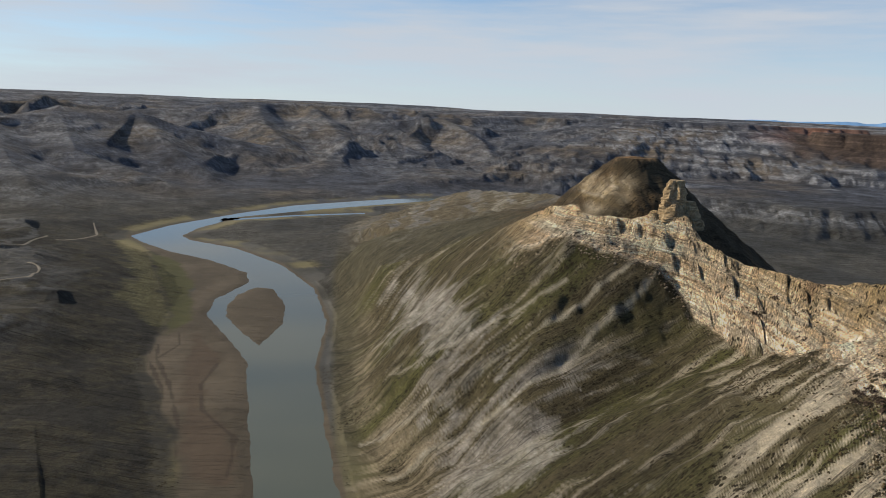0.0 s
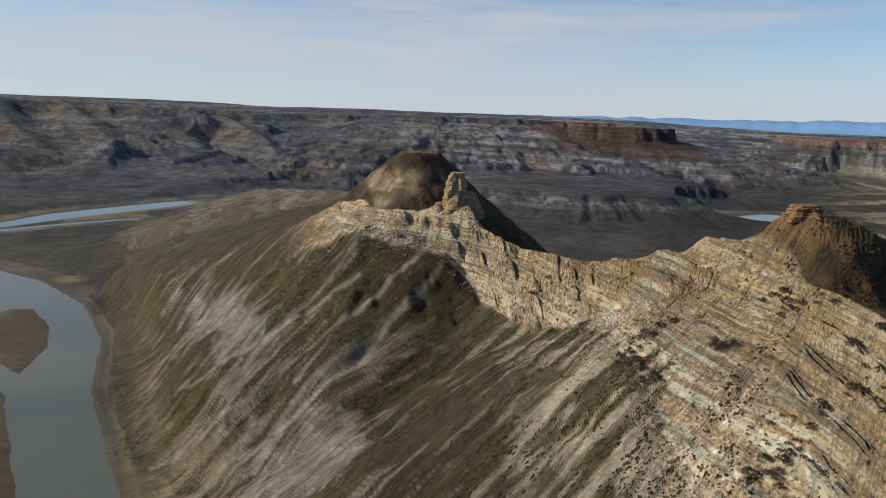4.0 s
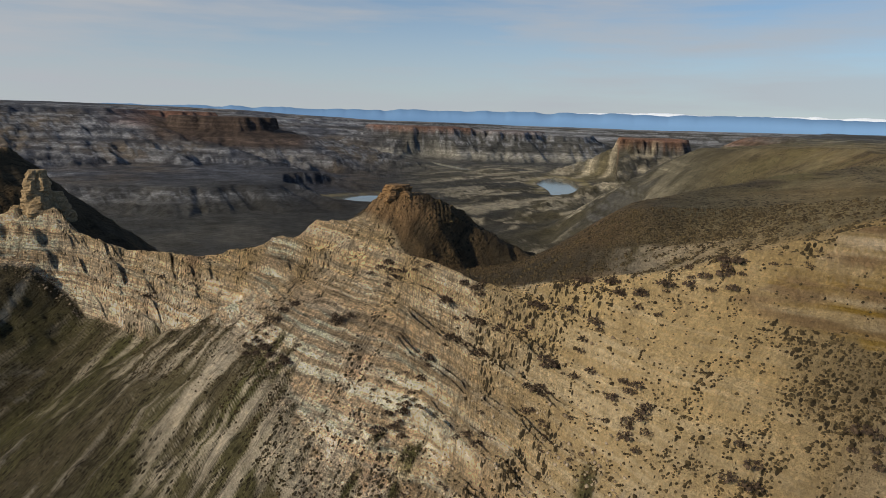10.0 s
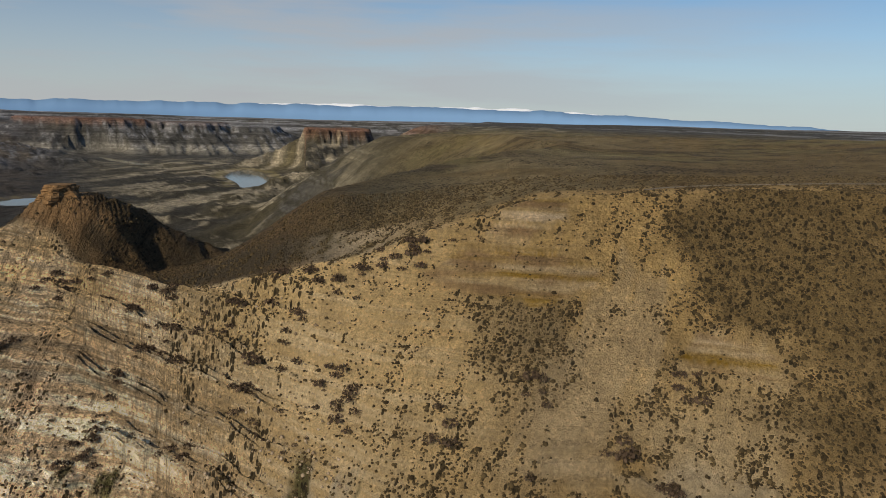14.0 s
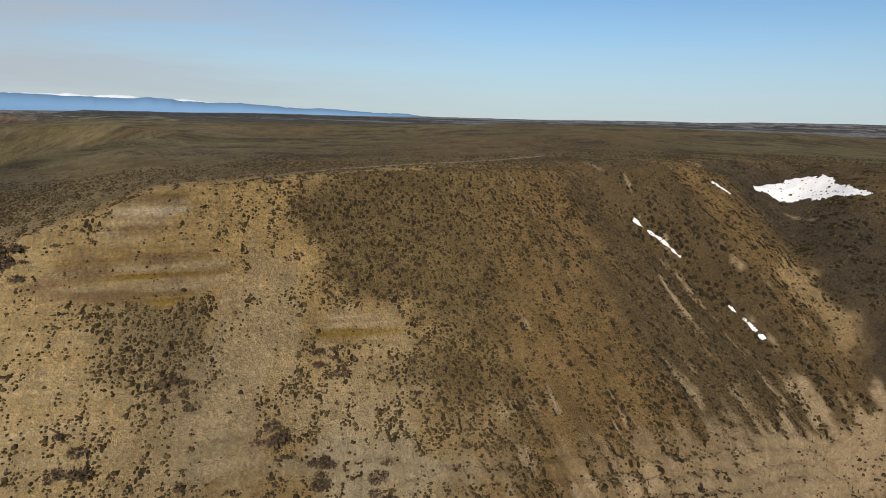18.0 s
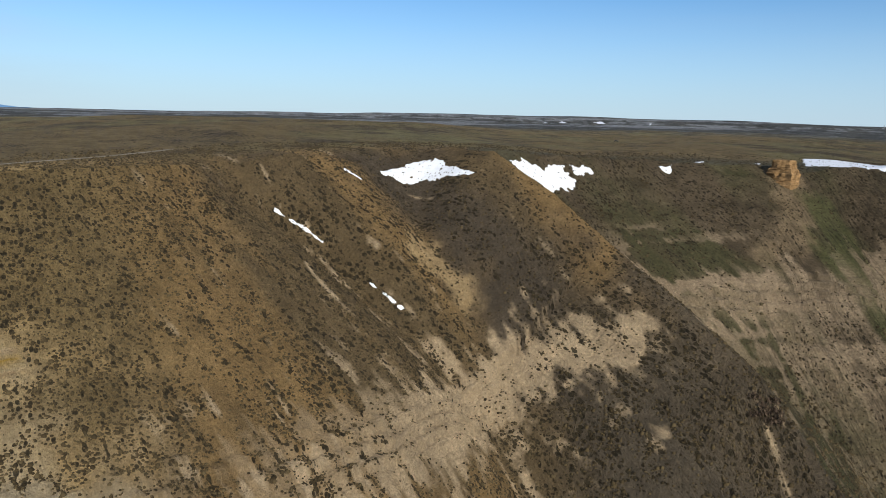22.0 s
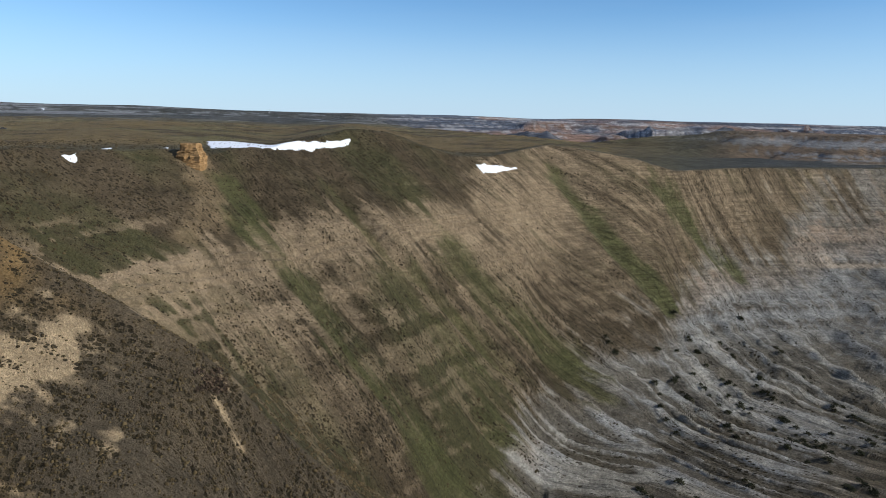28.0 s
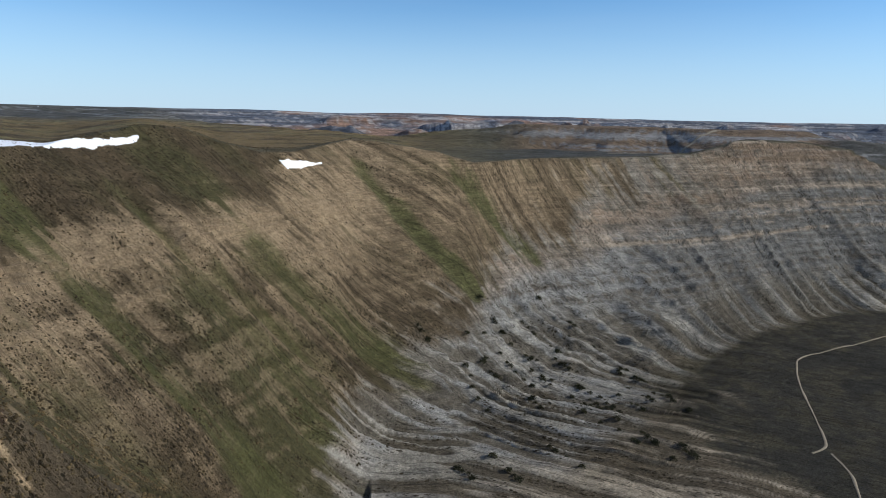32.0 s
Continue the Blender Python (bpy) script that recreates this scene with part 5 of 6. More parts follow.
bedded = (0.3 + 0.45 * ease(AZ, 6, 16)) * ease(RG, 800, 1300) * ease(HZ, 12, 34) * (1 - ease(AZ, 70, 78) * (1 - ease(AZ, 168, 178))) + ease(AZ, 184, 196) * (1 - ease(AZ, 236, 246)) * ease(HZ, 60, 90) * (RG < 800) * 0.2
bedded = np.clip(bedded + (0.75 - 0.4 * ease(AZ, 46, 58)) * rock_wall(AZ) * (RG > FOOT_R(AZ)) * (RG < RIM_R(AZ)), 0, 1.2)
for key, values in (("across", lie_u), ("down", lie_v - 0.9 * HZ), ("across_side", lie_s), ("down_side", lie_w - 0.9 * HZ), ("side", over), ("bed_height", HZ + DIP(AZ)), ("rocky", rocky), ("distant", 0.25 + 0.75 * ease(RG, 800, 1400)), ("beds", bedded), ("sand", sandy), ("rills", 0.15 + 0.85 * np.clip(1 - ease(AZ, 48, 62) + 0.7 * ease(AZ, 150, 165) + 0.3 * ease(AZ, 182, 196), 0, 1))):
    ground.data.attributes.new(key, 'FLOAT', 'POINT').data.foreach_set("value", np.append(values.ravel(), 0).astype(np.float32))
tagged(ground, "sagebrush badlands ground with layered rock walls, clay slopes and valley floor", "ground", kind="structure")
middle = np.stack([np.full(n_c, len(verts) - 1), idx[0], nxt[0]], -1)[:, ::-1]
cap = mesh_object("ground_hollow", np.concatenate([verts[idx[0]], verts[-1:]]), np.stack([np.full(n_c, n_c), np.arange(n_c), (np.arange(n_c) + 1) % n_c], -1)[:, ::-1], EARTH, cover[np.r_[idx[0], -1]])
tagged(cap, "sagebrush ground in the valley under the flight", "ground", kind="structure")


def water_sheet(name, corners, step, label):
    p = np.array([plan(a, r) for a, r in corners])
    xs = np.arange(p[:, 0].min() - 20, p[:, 0].max() + 20, step)
    ys = np.arange(p[:, 1].min() - 20, p[:, 1].max() + 20, step)
    X, Y = np.meshgrid(xs, ys)
    keep = inside(X, Y, corners) > -12
    k = np.arange(X.size).reshape(X.shape)
    f = np.stack([k[:-1, :-1], k[:-1, 1:], k[1:, 1:], k[1:, :-1]], -1)
    f = f[keep[:-1, :-1] & keep[1:, 1:] & keep[:-1, 1:] & keep[1:, :-1]]
    used, inv = np.unique(f, return_inverse=True)
    v = np.stack([X.ravel()[used], Y.ravel()[used], np.zeros(len(used))], -1)
    return tagged(mesh_object(name, v, inv.reshape(-1, 4), WATER), label, "water", kind="structure")


water_sheet("river_water", RIVER, 6, "calm grey-green river water between sandbanks")
water_sheet("side_channel_water", SIDE_CHANNEL, 5, "narrow side channel of calm pale water")
water_sheet("pool_water", POOL, 8, "still pool of river water in the valley")
water_sheet("backwater", BACKWATER, 8, "still backwater behind the ridge")
water_sheet("far_river_water", FAR_REACH, 8, "distant reach of calm river water")
# ---- far ranges ----
def far_range(name, a0, a1, r, heights, mat, label, seed):
    az = np.arange(a0, a1 + 0.01, 0.15)
    top = np.interp(az, [h[0] for h in heights], [h[1] for h in heights]) + 6 * fbm(az / 1.3, az * 0 + seed, 4, seed)
    rows = []
    for k, (rr, f) in enumerate(((r, 0.0), (r + 25, 0.55), (r + 45, 1.0), (r + 60, 0.7))):
        x, y = plan(az, rr)
        z = 60 + (top - 60) * f if f else az * 0 + 60
        rows.append(np.stack([x, y, z], -1))
    v = np.concatenate(rows)
    n = len(az)
    k = np.arange(len(v)).reshape(4, n)
    f = np.stack([k[:-1, :-1], k[:-1, 1:], k[1:, 1:], k[1:, :-1]], -1).reshape(-1, 4)[:, ::-1]
    return tagged(mesh_object(name, v, f, mat), label, "mountains", kind="structure")


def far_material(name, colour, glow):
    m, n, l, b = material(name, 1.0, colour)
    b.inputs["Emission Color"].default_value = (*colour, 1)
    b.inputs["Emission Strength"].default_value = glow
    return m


# haze on the far ranges: tinted base colours plus a faint glow
BLUE = far_material("far_haze_blue", (0.13, 0.25, 0.44), 0.25)
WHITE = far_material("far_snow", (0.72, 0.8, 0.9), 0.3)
far_range("backdrop_mountains", 18, 104, 4900, [(18, 190), (22, 196), (29, 208), (33, 214), (38, 212), (42, 222), (50, 232), (58, 238), (66, 250), (76, 254), (82, 252), (90, 232), (98, 212), (104, 190)], BLUE, "far mountain range at the horizon, haze-blue and faintly glowing", 301)
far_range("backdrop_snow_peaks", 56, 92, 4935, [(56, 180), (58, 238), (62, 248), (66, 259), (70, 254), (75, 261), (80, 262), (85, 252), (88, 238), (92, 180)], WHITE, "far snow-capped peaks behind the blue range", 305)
# ---- things ----
def height(az, r):
    """Height of the ground sheet at a bearing and range."""
    k = int(np.clip(np.searchsorted(AZ[0], az), 1, n_c - 1))
    w = float(np.clip((az - AZ[0, k - 1]) / (AZ[0, k] - AZ[0, k - 1]), 0, 1))
    return float((1 - w) * np.interp(r, RG[:, k - 1], HZ[:, k - 1]) + w * np.interp(r, RG[:, k], HZ[:, k]))


def part(name, bm, mat, parent, label=""):
    me = bpy.data.meshes.new(name)
    bm.to_mesh(me)
    bm.free()
    me.materials.append(mat)
    ob = new(name, me)
    ob.parent = parent
    return tagged(ob, label)


SNOW = plain_material("old_snow", (0.7, 0.74, 0.82), 0.7, 0.1, 0.8, 0.5)
CAP = plain_material("dark_ochre_rock", (0.18, 0.112, 0.056), 0.95, 0.6, 0.6, 1.0)
STACK = plain_material("orange_sandstone", (0.23, 0.145, 0.068), 0.95, 0.6, 0.5, 1.0)
BUFF = plain_material("buff_sandstone", (0.28, 0.21, 0.125), 0.95, 0.5, 0.6, 1.0)
TRACK = plain_material("pale_dirt", (0.2, 0.175, 0.135), 0.95, 0.25, 0.5, 0.3)


def snow_patch(corners, label, ragged=3.0, step=0.8, seed=0, edge=0.8):
    """Old snow lying on the ground inside an outline, with a ragged edge and a little thickness."""
    p = np.array([plan(a, r) for a, r in corners])
    xs, ys = np.arange(p[:, 0].min() - 4, p[:, 0].max() + 4, step), np.arange(p[:, 1].min() - 4, p[:, 1].max() + 4, step)
    X, Y = np.meshgrid(xs, ys)
    d = inside(X, Y, corners) + ragged * fbm(X / 3.2, Y / 3.2, 3, 400 + seed) - 0.2 * ragged
    az, r = bearing(X, Y), np.hypot(X, Y)
    Z = landform(az, r) + 0.35 * ease(d, -edge, 0.9) - 0.08
    keep = d > -edge
    k = np.arange(X.size).reshape(X.shape)
    f = np.stack([k[:-1, :-1], k[:-1, 1:], k[1:, 1:], k[1:, :-1]], -1)
    f = f[keep[:-1, :-1] & keep[1:, 1:] & keep[:-1, 1:] & keep[1:, :-1]]
    used, inv = np.unique(f, return_inverse=True)
    v = np.stack([X.ravel()[used], Y.ravel()[used], Z.ravel()[used]], -1)
    return tagged(mesh_object("snow_patch", v, inv.reshape(-1, 4), SNOW), label, "snow", "old snow patches")


def strip(points, half):
    """An outline round an open line of bearing, range."""
    xy = np.array([plan(a, r) for a, r in points])
    d = np.gradient(xy, axis=0)
    d /= np.linalg.norm(d, axis=1)[:, None]
    side = np.stack([-d[:, 1], d[:, 0]], -1) * half
    ring = np.concatenate([xy + side, (xy - side)[::-1]])
    return [(float(bearing(x, y)), float(np.hypot(x, y))) for x, y in ring]


snow_patch(strip([(120.3, 271), (122.3, 267), (124.3, 262.5)], 0.6), "narrow white snow strip lying in a sagebrush gully", 0.4, 0.3, 1, 0.1)
snow_patch(strip([(127.6, 251), (129.1, 247), (130.3, 243)], 0.45), "thin broken snow strip low in a sagebrush gully", 0.6, 0.3, 2, 0.1)
snow_patch(strip([(130.6, 242.5), (131.9, 239.5)], 0.5), "small broken snow scraps at the gully bottom", 1.0, 0.25, 3, 0.1)
snow_patch(strip([(126.0, 296.5), (127.4, 294.5)], 0.6), "short thin snow strip under the brow", 0.8, 0.3, 4, 0.1)
snow_patch([(128.6, 309.5), (130.6, 319), (132.4, 322), (133.8, 319), (135.5, 307), (136.7, 301), (135.4, 302.5), (131.8, 309.5), (130.0, 310)], "broad white snow patch with ragged shrubby edge in a dark hollow", 1.5, 0.4, 5, 0.4)
snow_patch([(139.3, 334), (140.9, 340), (142.3, 342), (143.0, 350), (143.8, 353), (144.7, 347), (144.9, 338), (143.7, 336), (142.9, 326), (141.4, 326)], "forked white snow patch in the head of a gully", 1.6, 0.5, 6, 0.4)
snow_patch([(144.6, 354), (146.7, 361), (146.4, 354), (145.0, 349)], "small ragged snow patch beside a larger one", 2.2, 0.6, 7)
snow_patch([(161.3, 474), (163.2, 484), (165.4, 476), (166.8, 448), (168.1, 438), (170.5, 446), (172.4, 456), (172.3, 450), (170.4, 439), (168.2, 429), (166.6, 425), (163.2, 419), (161.6, 423)], "long white snow drift under the plateau brow", 1.0, 0.8, 8)
snow_patch([(182.7, 485), (184.4, 496), (186.1, 506), (184.6, 492), (183.4, 482)], "small white snow drift in a saddle of the rim", 0.6, 0.6, 9)
snow_patch([(151.3, 381), (152.3, 388), (152.2, 378)], "small snow scrap on a brown slope", 1.2, 0.5, 10)
snow_patch([(153.8, 399), (154.5, 403), (154.3, 396)], "tiny snow scrap on a brown slope", 1.2, 0.5, 11)
snow_patch([(157.9, 412), (158.6, 417), (158.5, 409)], "small snow scrap beside the sandstone stack", 1.2, 0.5, 12)
for k, (a, r, w) in enumerate(((128.5, 4300, 26), (142.2, 4350, 30), (143.6, 4380, 34), (146.5, 4400, 52), (150.4, 4400, 22), (163.5, 4200, 20))):
    snow_patch([(a - math.degrees(w / r), r), (a, r + 60), (a + math.degrees(w / r), r), (a, r - 50)], "distant snow field on the far dark ridge", 8, 12, 20 + k)


def rock_column(name, az, r, base, top, wide, deep, mat, label, seed, taper=0.45, layers=9, jag=0.03):
    """A weathered sandstone stack: rough courses that step in and out, wider at the foot."""
    x, y = plan(az, r)
    holder = tagged(new(name), label, "rock")
    holder.matrix_world = pose(x, y, base, 0, 0, -az)
    rng = np.random.RandomState(seed)
    h = top - base
    z0 = 0.0
    for k in range(layers):
        z1 = h * (((k + 1) / layers) ** 0.93 + (rng.uniform(-0.35, 0.35) / layers if k < layers - 1 else 0))
        f = 1 - taper * ((k + 0.5) / layers) ** 1.2 + rng.uniform(-jag, jag)
        bm = bmesh.new()
        rings, n = [], 22
        off = rng.uniform(-jag, jag, 2)
        for m, (zz, grow) in enumerate(((z0 - 0.25, 1.0), (z0 + 0.25 * (z1 - z0), 1.02), (z0 + 0.75 * (z1 - z0), 1.0), (z1, 0.95))):
            ring = []
            for q in range(n):
                a = 2 * math.pi * q / n
                rough = 1 + 0.26 * float(fbm(np.array(math.cos(a) * 2.3 + seed), np.array(math.sin(a) * 2.3 + zz * 0.13), 3, seed)[0]) + rng.uniform(-0.07, 0.07)
                box = 1 / max(abs(math.cos(a)), abs(math.sin(a))) ** 0.3
                ring.append(bm.verts.new(((math.cos(a) * box * rough * grow * f + off[0]) * wide / 2, (math.sin(a) * box * rough * grow * f + off[1]) * deep / 2, zz)))
            rings.append(ring)
        for lo, hi in zip(rings[:-1], rings[1:]):
            for q in range(n):
                bm.faces.new((lo[q], lo[(q + 1) % n], hi[(q + 1) % n], hi[q]))
        bm.faces.new(rings[-1])
        part("rock_course", bm, mat, holder)
        z0 = z1
    return holder


rock_column("rock_pinnacle", 18.5, 440, 138, 163.2, 16, 15, BUFF, "tall buff sandstone pinnacle standing on the ridge crest", 11, 0.5, 12)
rock_column("rock_pinnacle", 19.6, 441, 134, 151, 17, 14, BUFF, "low buff sandstone shoulder beside the tall pinnacle", 12, 0.6, 7)
rock_column("caprock", 45.2, 315, 155, 168.4, 19, 18, CAP, "ochre caprock crowning the second summit", 13, 0.5, 13)
rock_column("caprock", 47.0, 320, 147, 160.0, 13, 13, CAP, "broken ochre caprock ledge below the summit", 14, 0.6, 12)
rock_column("sandstone_stack", 160.2, 397, 168, 182.6, 16, 13, STACK, "ochre sandstone stack on the slope under the plateau", 15, 0.42, 8, 0.03)
rock_column("caprock", 15.2, 505, 163, 172.2, 24, 22, CAP, "thin ochre caprock on the round summit", 16, 0.55, 8)


def track(name, points, half, label):
    pts = np.array([plan(a, r) for a, r in points])
    seg = np.r_[0, np.cumsum(np.linalg.norm(np.diff(pts, axis=0), axis=1))]
    s = np.arange(0, seg[-1], 4.0)
    x, y = np.interp(s, seg, pts[:, 0]), np.interp(s, seg, pts[:, 1])
    for _ in range(3):
        x[1:-1], y[1:-1] = (x[:-2] + 2 * x[1:-1] + x[2:]) / 4, (y[:-2] + 2 * y[1:-1] + y[2:]) / 4
    dx, dy = np.gradient(x), np.gradient(y)
    n = np.hypot(dx, dy)
    wob = half * (1 + 0.3 * fbm(s / 15, s * 0, 2, 77))
    rows = []
    for side in (-1, -0.4, 0.4, 1):
        px, py = x - dy / n * wob * side, y + dx / n * wob * side
        rows.append(np.stack([px, py, landform(bearing(px, py), np.hypot(px, py)) + (0.35 if abs(side) < 0.9 else 0.12)], -1))
    v = np.concatenate(rows)
    k = np.arange(len(v)).reshape(4, len(x))
    f = np.stack([k[:-1, :-1], k[:-1, 1:], k[1:, 1:], k[1:, :-1]], -1).reshape(-1, 4)
    return tagged(mesh_object(name, v, f, TRACK), label, "track", kind="structure")


track("dirt_road", [(231.5, 760), (229.4, 691), (227.1, 642), (225.0, 609), (224.5, 590), (224.6, 555), (225.0, 526), (225.9, 485), (226.9, 449), (227.3, 434), (226.9, 424), (226.3, 420)], 0.75, "pale winding dirt road on the dark valley floor")
track("dirt_road", [(227.6, 424), (228.6, 412), (229.2, 401), (229.7, 383), (230.5, 360)], 0.7, "pale dirt road crossing the foot of the clay ridges")
track("dirt_track", [(217.2, 992), (216, 962), (215.3, 940), (213.4, 900), (209, 850)], 2.2, "pale dirt track climbing the mesa")
track("valley_track", [(-34, 880), (-32.5, 905), (-31.9, 930), (-30, 985), (-28, 1050), (-26.9, 1100), (-27.1, 1172)], 1.6, "faint dirt track across the dark valley")
track("valley_track", [(-33.5, 742), (-31.6, 752), (-30.8, 790), (-30.9, 812), (-31.6, 826)], 1.4, "faint curved dirt track in the valley")
track("plateau_track", [(90.3, 242), (94, 262), (98.7, 274), (103.7, 286), (108, 300), (113, 330)], 0.9, "faint dirt track along the plateau brow")
# ---- shrubs ----
def leaf_material(name, dark, light):
    m, n, l, b = material(name, 0.9)
    geo = n.new("ShaderNodeNewGeometry")
    mix = n.new("ShaderNodeMix")
    mix.data_type = 'RGBA'
    mix.inputs[6].default_value, mix.inputs[7].default_value = (*dark, 1), (*light, 1)
    l.new(geo.outputs["Random Per Island"], mix.inputs[0])
    l.new(mix.outputs[2], b.inputs["Base Color"])
    return m


SAGE = leaf_material("sagebrush_leaf", (0.022, 0.016, 0.008), (0.085, 0.064, 0.032))
JUNIPER = leaf_material("juniper_leaf", (0.016, 0.019, 0.011), (0.045, 0.046, 0.024))
THICKET = leaf_material("bare_thicket_twigs", (0.04, 0.028, 0.02), (0.10, 0.072, 0.05))
BARK = plain_material("shrub_bark", (0.09, 0.07, 0.05), 0.9, 0.3, 5, 0.3)


def sagebrush(count, seed):
    rng = np.random.RandomState(seed)
    tries = count * 3
    az = rng.uniform(24, 190, tries)
    lo, hi = FOOT_R(az) * 0.8, RIM_R(az) + 70
    r = lo + (hi - lo) * rng.uniform(0, 1, tries) ** 1.15
    z = landform(az, r)
    p = ground_colour(az, r, z)[:, 3]
    clump = fbm(az * 3, r / 5, 3, 501)
    ok = np.where(rng.uniform(0, 1, tries) < np.clip(p * 1.1 + 0.35 * clump - 0.15, 0, 1) * np.clip(190 / r, 0.3, 1.1) * (0.5 + 0.5 * ease(az, 58, 72)))[0][:count]
    az, r, z = az[ok], r[ok], z[ok]
    n = len(az)
    x, y = plan(az, r)
    size = rng.uniform(0.26, 0.52, n) * np.where(rng.uniform(0, 1, n) < 0.06, 1.7, 1.0)
    ring = np.arange(4) * math.pi / 2
    base = np.array([(math.cos(a), math.sin(a), -0.35) for a in ring] + [(0.75 * math.cos(a + 0.7), 0.75 * math.sin(a + 0.7), 0.55) for a in ring] + [(0, 0, 0.95)])
    tri = np.array([(k, (k + 1) % 4, 4 + k) for k in range(4)] + [((k + 1) % 4, 4 + (k + 1) % 4, 4 + k) for k in range(4)] + [(4 + k, 4 + (k + 1) % 4, 8) for k in range(4)])
    v = base[None] * (1 + 0.34 * rng.uniform(-1, 1, (n, 9, 3))) * size[:, None, None] * np.array([1, 1, 0.85])
    v = v + np.stack([x, y, z], -1)[:, None]
    f = tri[None] + 9 * np.arange(n)[:, None, None]
    return tagged(mesh_object("sagebrush", v.reshape(-1, 3), f.reshape(-1, 3), SAGE, smooth=False), "low grey-brown sagebrush clumps dotted over the slopes", "sagebrush", kind="stuff")


sagebrush(56000, 7)


STONE = leaf_material("loose_stone", (0.17, 0.13, 0.085), (0.36, 0.30, 0.22))


def loose_stones(count, seed):
    rng = np.random.RandomState(seed)
    az = rng.uniform(4, 66, count * 3)
    t = rng.uniform(-0.35, 1.0, count * 3)
    r = FOOT_R(az) + t * (RIM_R(az) - FOOT_R(az))
    ok = np.where((rng.uniform(0, 1, count * 3) < np.clip(1.1 - 1.6 * np.abs(t - 0.02), 0.12, 1)) & (r > 120))[0][:count]
    az, r = az[ok], r[ok]
    z = landform(az, r)
    x, y = plan(az, r)
    n = len(az)
    base = np.array([(1, 0, 0), (0, 1, 0), (-1, 0, 0), (0, -1, 0), (0, 0, 0.9), (0, 0, -0.8), (0.7, 0.7, 0.5), (-0.7, -0.6, 0.5)])
    tri = np.array([(0, 6, 4), (6, 1, 4), (1, 2, 4), (2, 7, 4), (7, 3, 4), (3, 0, 4), (0, 1, 6), (2, 3, 7), (1, 0, 5), (2, 1, 5), (3, 2, 5), (0, 3, 5)])
    size = 0.2 + 0.65 * rng.uniform(0, 1, n) ** 3
    v = base[None] * (1 + 0.35 * rng.uniform(-1, 1, (n, 8, 3))) * size[:, None, None] + np.stack([x, y, z], -1)[:, None]
    f = tri[None] + 8 * np.arange(n)[:, None, None]
    return tagged(mesh_object("loose_stones", v.reshape(-1, 3), f.reshape(-1, 3), STONE, smooth=False), "pale fallen stones under the rock wall", "stones", kind="stuff")


loose_stones(5000, 9)


def shrub(name, mat, label, seed, wide=1.0, tall=0.8, sprays=46):
    """A bush: a few forked stems and a crown of many small sprays of leaves. About two metres across."""
    holder = tagged(new(name), label, "bush", "bushes on the slopes")
    rng = np.random.RandomState(seed)
    bm = bmesh.new()
    for k in range(4):
        a = k * 1.6 + rng.uniform(0, 0.6)
        tip = Vector((math.cos(a) * 0.55 * wide, math.sin(a) * 0.55 * wide, tall * 0.75))
        ring0, ring1 = [], []
        for q in range(4):
            b = q * math.pi / 2
            ring0.append(bm.verts.new((math.cos(b) * 0.07, math.sin(b) * 0.07, -0.25)))
            ring1.append(bm.verts.new(tip + Vector((math.cos(b) * 0.02, math.sin(b) * 0.02, 0))))
        for q in range(4):
            bm.faces.new((ring0[q], ring0[(q + 1) % 4], ring1[(q + 1) % 4], ring1[q]))
    part("stems", bm, BARK, holder)
    bm = bmesh.new()
    for k in range(sprays):
        a, u = rng.uniform(0, 2 * math.pi), rng.uniform(0, 1) ** 0.5
        c = Vector((math.cos(a) * u * wide, math.sin(a) * u * wide, tall * (0.15 + 0.9 * rng.uniform(0.15, 1) * math.sqrt(max(0.05, 1 - u * u)))))
        s = rng.uniform(0.16, 0.36)
        vs = [bm.verts.new(c + Vector(tuple(rng.uniform(-1, 1, 3))).normalized() * s) for _ in range(4)]
        for tri in ((0, 1, 2), (0, 2, 3), (0, 3, 1), (1, 3, 2)):
            bm.faces.new([vs[i] for i in tri])
    part("crown", bm, mat, holder)
    return holder


def plant(template, az, r, size, turn):
    x, y = plan(az, r)
    c = copy_thing(template, pose(x, y, height(az, r) - 0.05, 0, 0, turn) @ Matrix.Scale(size, 4))
    return c


rng = np.random.RandomState(5)
bushes = [shrub("serviceberry_bush", THICKET, "dark leafless thicket bush on the pale slope", 31, 1.15, 0.75, 54),
          shrub("juniper_bush", JUNIPER, "dark green juniper bush in a gully of the pale clay slope", 32, 0.95, 1.05, 60)]
# thickets on the wall and the hill: bearing, range
THICKETS = [(66.6, 202), (71.8, 205), (69.9, 206), (63.2, 207), (61.4, 198), (65.1, 187), (58.0, 199), (51.5, 236), (53.8, 222), (56.6, 215), (43.9, 282), (45.9, 275), (48.3, 262), (72.9, 209), (60.4, 213),
            (50.2, 247), (66.4, 176), (45.0, 216), (52.2, 200), (74.5, 166), (83.2, 172), (90.5, 164), (95.2, 182), (35.6, 275), (33.8, 263), (40.5, 262), (35.8, 251), (46.7, 222), (52.4, 224), (49.0, 234),
            (57.3, 200), (26.2, 369), (94.3, 157), (99.3, 157)]
for a, r in THICKETS:
    for k in range(rng.randint(4, 9)):
        plant(bushes[0], a + rng.uniform(-1.3, 1.3), r + rng.uniform(-4, 4), rng.uniform(1.1, 2.3), rng.uniform(0, 360))
for a, t in rng.uniform((40, 0.05), (84, 0.98), (600, 2)):
    r = float(FOOT_R(a) + t * (RIM_R(a) - FOOT_R(a)))
    x, y = plan(a, r)
    if float(fbm(x / 16, y / 16, 3, 511)[0]) > 0.34:
        plant(bushes[0], a, r, rng.uniform(0.4, 1.15), rng.uniform(0, 360))
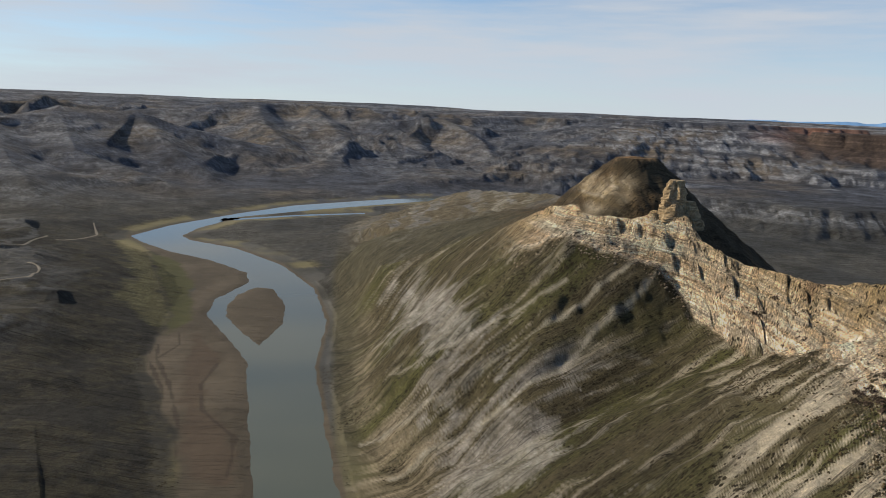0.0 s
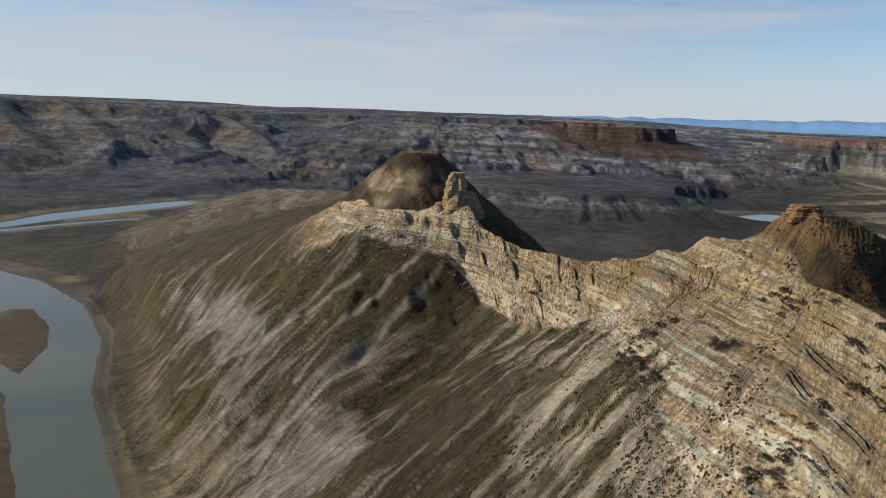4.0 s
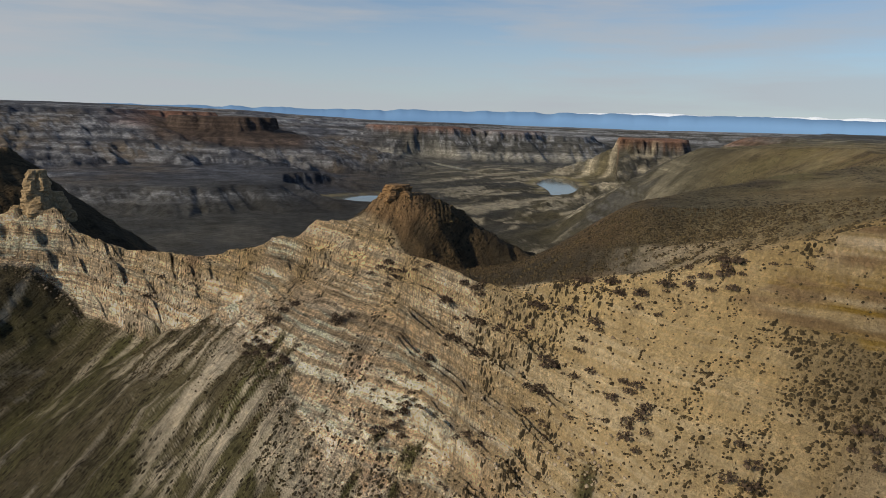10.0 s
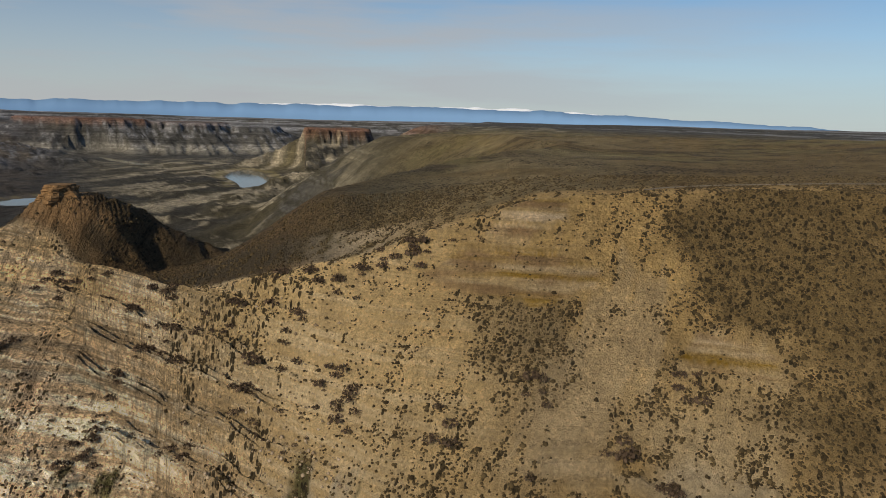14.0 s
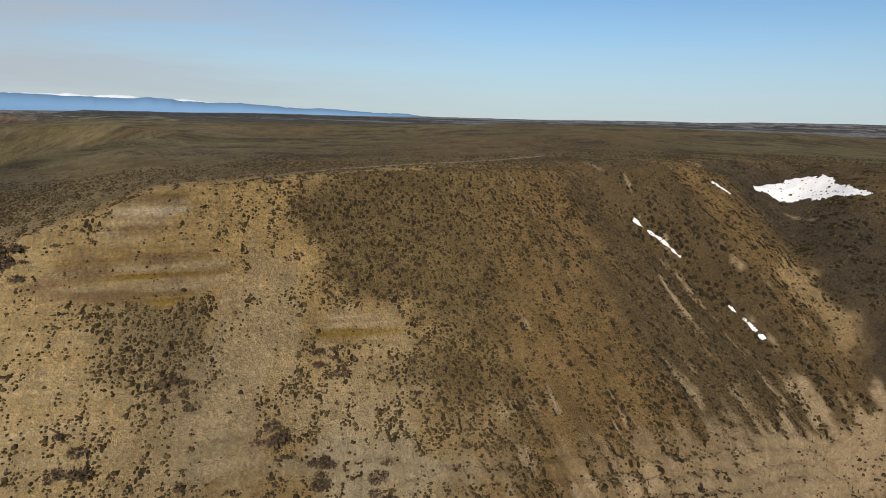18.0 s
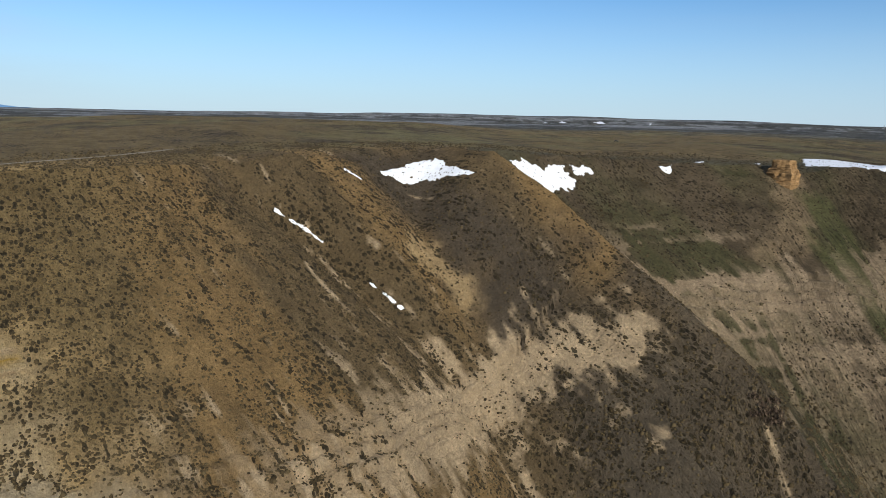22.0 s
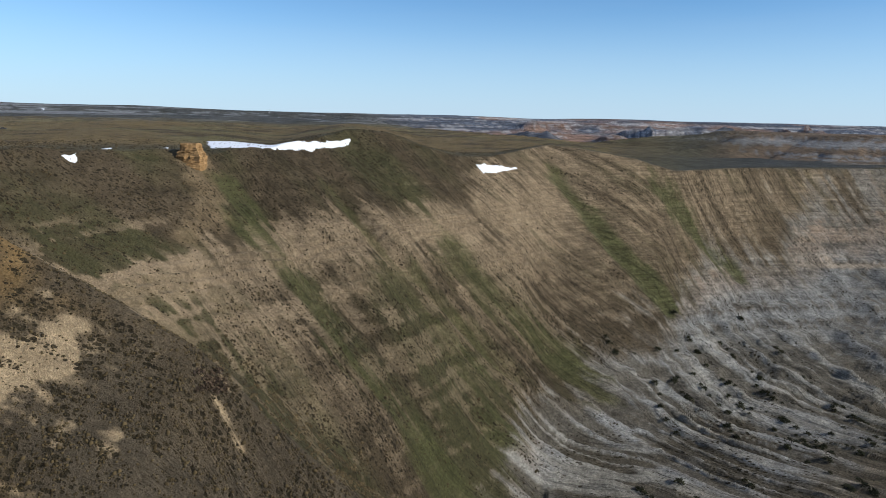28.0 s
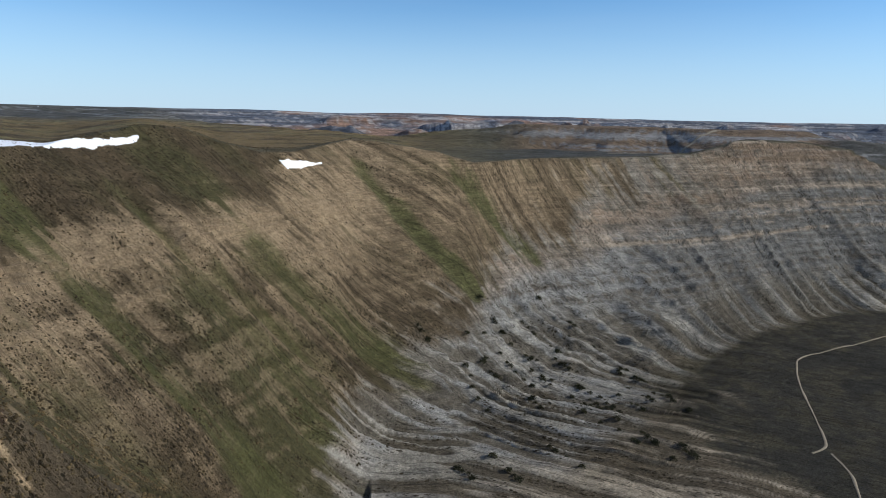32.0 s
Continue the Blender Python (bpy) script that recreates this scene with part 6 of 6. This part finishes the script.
for k in range(12):
    plant(bushes[0], 160.8 + rng.uniform(-1.1, 1.3), 229 + rng.uniform(-4, 4), rng.uniform(1.2, 2.0), rng.uniform(0, 360))
# junipers in the gullies of the clay fans
GROVES = [(195.6, 434), (197.4, 444), (201.2, 487), (202.4, 477), (204.0, 470), (204.9, 491), (205.8, 461), (206.2, 487), (207.3, 473), (207.8, 517), (208.6, 454), (209.5, 446), (210.2, 433), (211.3, 415), (209.3, 413),
          (203.3, 449), (199.7, 452), (203.5, 501), (205.7, 521), (211.5, 492), (213.4, 485), (202.1, 435), (201.1, 445), (212.6, 442), (208.2, 437), (198.8, 419), (206.8, 442), (205.7, 415), (214.0, 451), (200.5, 471),
          (207.9, 354), (202.4, 337), (199.5, 324), (218.4, 378), (214.8, 386), (212.0, 394), (215.4, 456)]
for a, r in GROVES:
    for k in range(rng.randint(3, 7)):
        step = rng.uniform(-14, 14)
        plant(bushes[1], a - 0.13 * step + rng.uniform(-0.2, 0.2), r + step, rng.uniform(1.2, 2.7), rng.uniform(0, 360))
for template, (a, r) in zip(bushes, ((62.4, 204), (206.9, 462))):
    x, y = plan(a, r)
    template.matrix_world = pose(x, y, height(a, r) - 0.05)
# ---- small far things on the plateau ----
PAINT = plain_material("dark_vehicle_paint", (0.05, 0.05, 0.055), 0.35, 0.1, 2, 0.0)
GLASS = plain_material("dark_glass", (0.02, 0.025, 0.03), 0.08, 0.05, 2, 0.0)
RUBBER = plain_material("tyre_rubber", (0.02, 0.02, 0.02), 0.9, 0.1, 5, 0.1)
STEEL = plain_material("grey_steel", (0.35, 0.36, 0.37), 0.5, 0.1, 2, 0.0)


def block(size, centre, bevel=0.08, taper=1.0):
    bm = bmesh.new()
    bmesh.ops.create_cube(bm, size=1)
    for v in bm.verts:
        k = taper if v.co.z > 0 else 1.0
        v.co = Vector((v.co.x * size[0] * k + centre[0], v.co.y * size[1] * k + centre[1], v.co.z * size[2] + centre[2]))
    bmesh.ops.bevel(bm, geom=bm.edges[:], offset=bevel, segments=2, affect='EDGES')
    return bm


def tube(radius, length, centre, axis, sides=14):
    bm = bmesh.new()
    bmesh.ops.create_cone(bm, cap_ends=True, segments=sides, radius1=radius, radius2=radius, depth=length)
    turn = Matrix.Rotation(math.pi / 2, 4, axis) if axis in "XY" else Matrix.Identity(4)
    bmesh.ops.transform(bm, matrix=Matrix.Translation(centre) @ turn, verts=bm.verts)
    return bm


def pickup(az, r, turn):
    x, y = plan(az, r)
    car = tagged(new("parked_vehicle"), "small dark vehicle parked on the open plateau", "vehicle")
    car.matrix_world = pose(x, y, height(az, r) + 0.05, 0, 0, turn)
    part("body", block((5.2, 1.9, 0.75), (0, 0, 0.85), 0.14), PAINT, car)
    cab = part("cab", block((2.3, 1.75, 0.75), (0.35, 0, 1.58), 0.12, 0.84), PAINT, car)
    part("windscreen", block((0.06, 1.4, 0.45), (1.42, 0, 1.6), 0.02), GLASS, cab, "dark glass windscreen")
    for side in (-1, 1):
        part("side_window", block((1.5, 0.06, 0.42), (0.35, 0.84 * side, 1.6), 0.02), GLASS, cab, "dark side glass")
        for end in (-1.6, 1.65):
            part("wheel", tube(0.4, 0.28, (end, 0.88 * side, 0.4), "X"), RUBBER, car, "black rubber tyre")
    return car


pickup(147.9, 765, 25)


def mast(az, r, tall):
    x, y = plan(az, r)
    thing = tagged(new("antenna_mast"), "thin grey steel antenna mast on the far ridge", "mast")
    thing.matrix_world = pose(x, y, height(az, r))
    part("pole", tube(0.9, tall, (0, 0, tall / 2 - 1), "Z", 8), STEEL, thing)
    part("hut", block((7, 5, 4), (5, 0, 1.5), 0.2), STEEL, thing, "small grey equipment hut")
    part("dish", tube(1.8, 0.7, (0, -1.2, tall * 0.75), "X", 12), STEEL, thing, "round antenna dish")
    return thing


mast(166.1, 4560, 22)
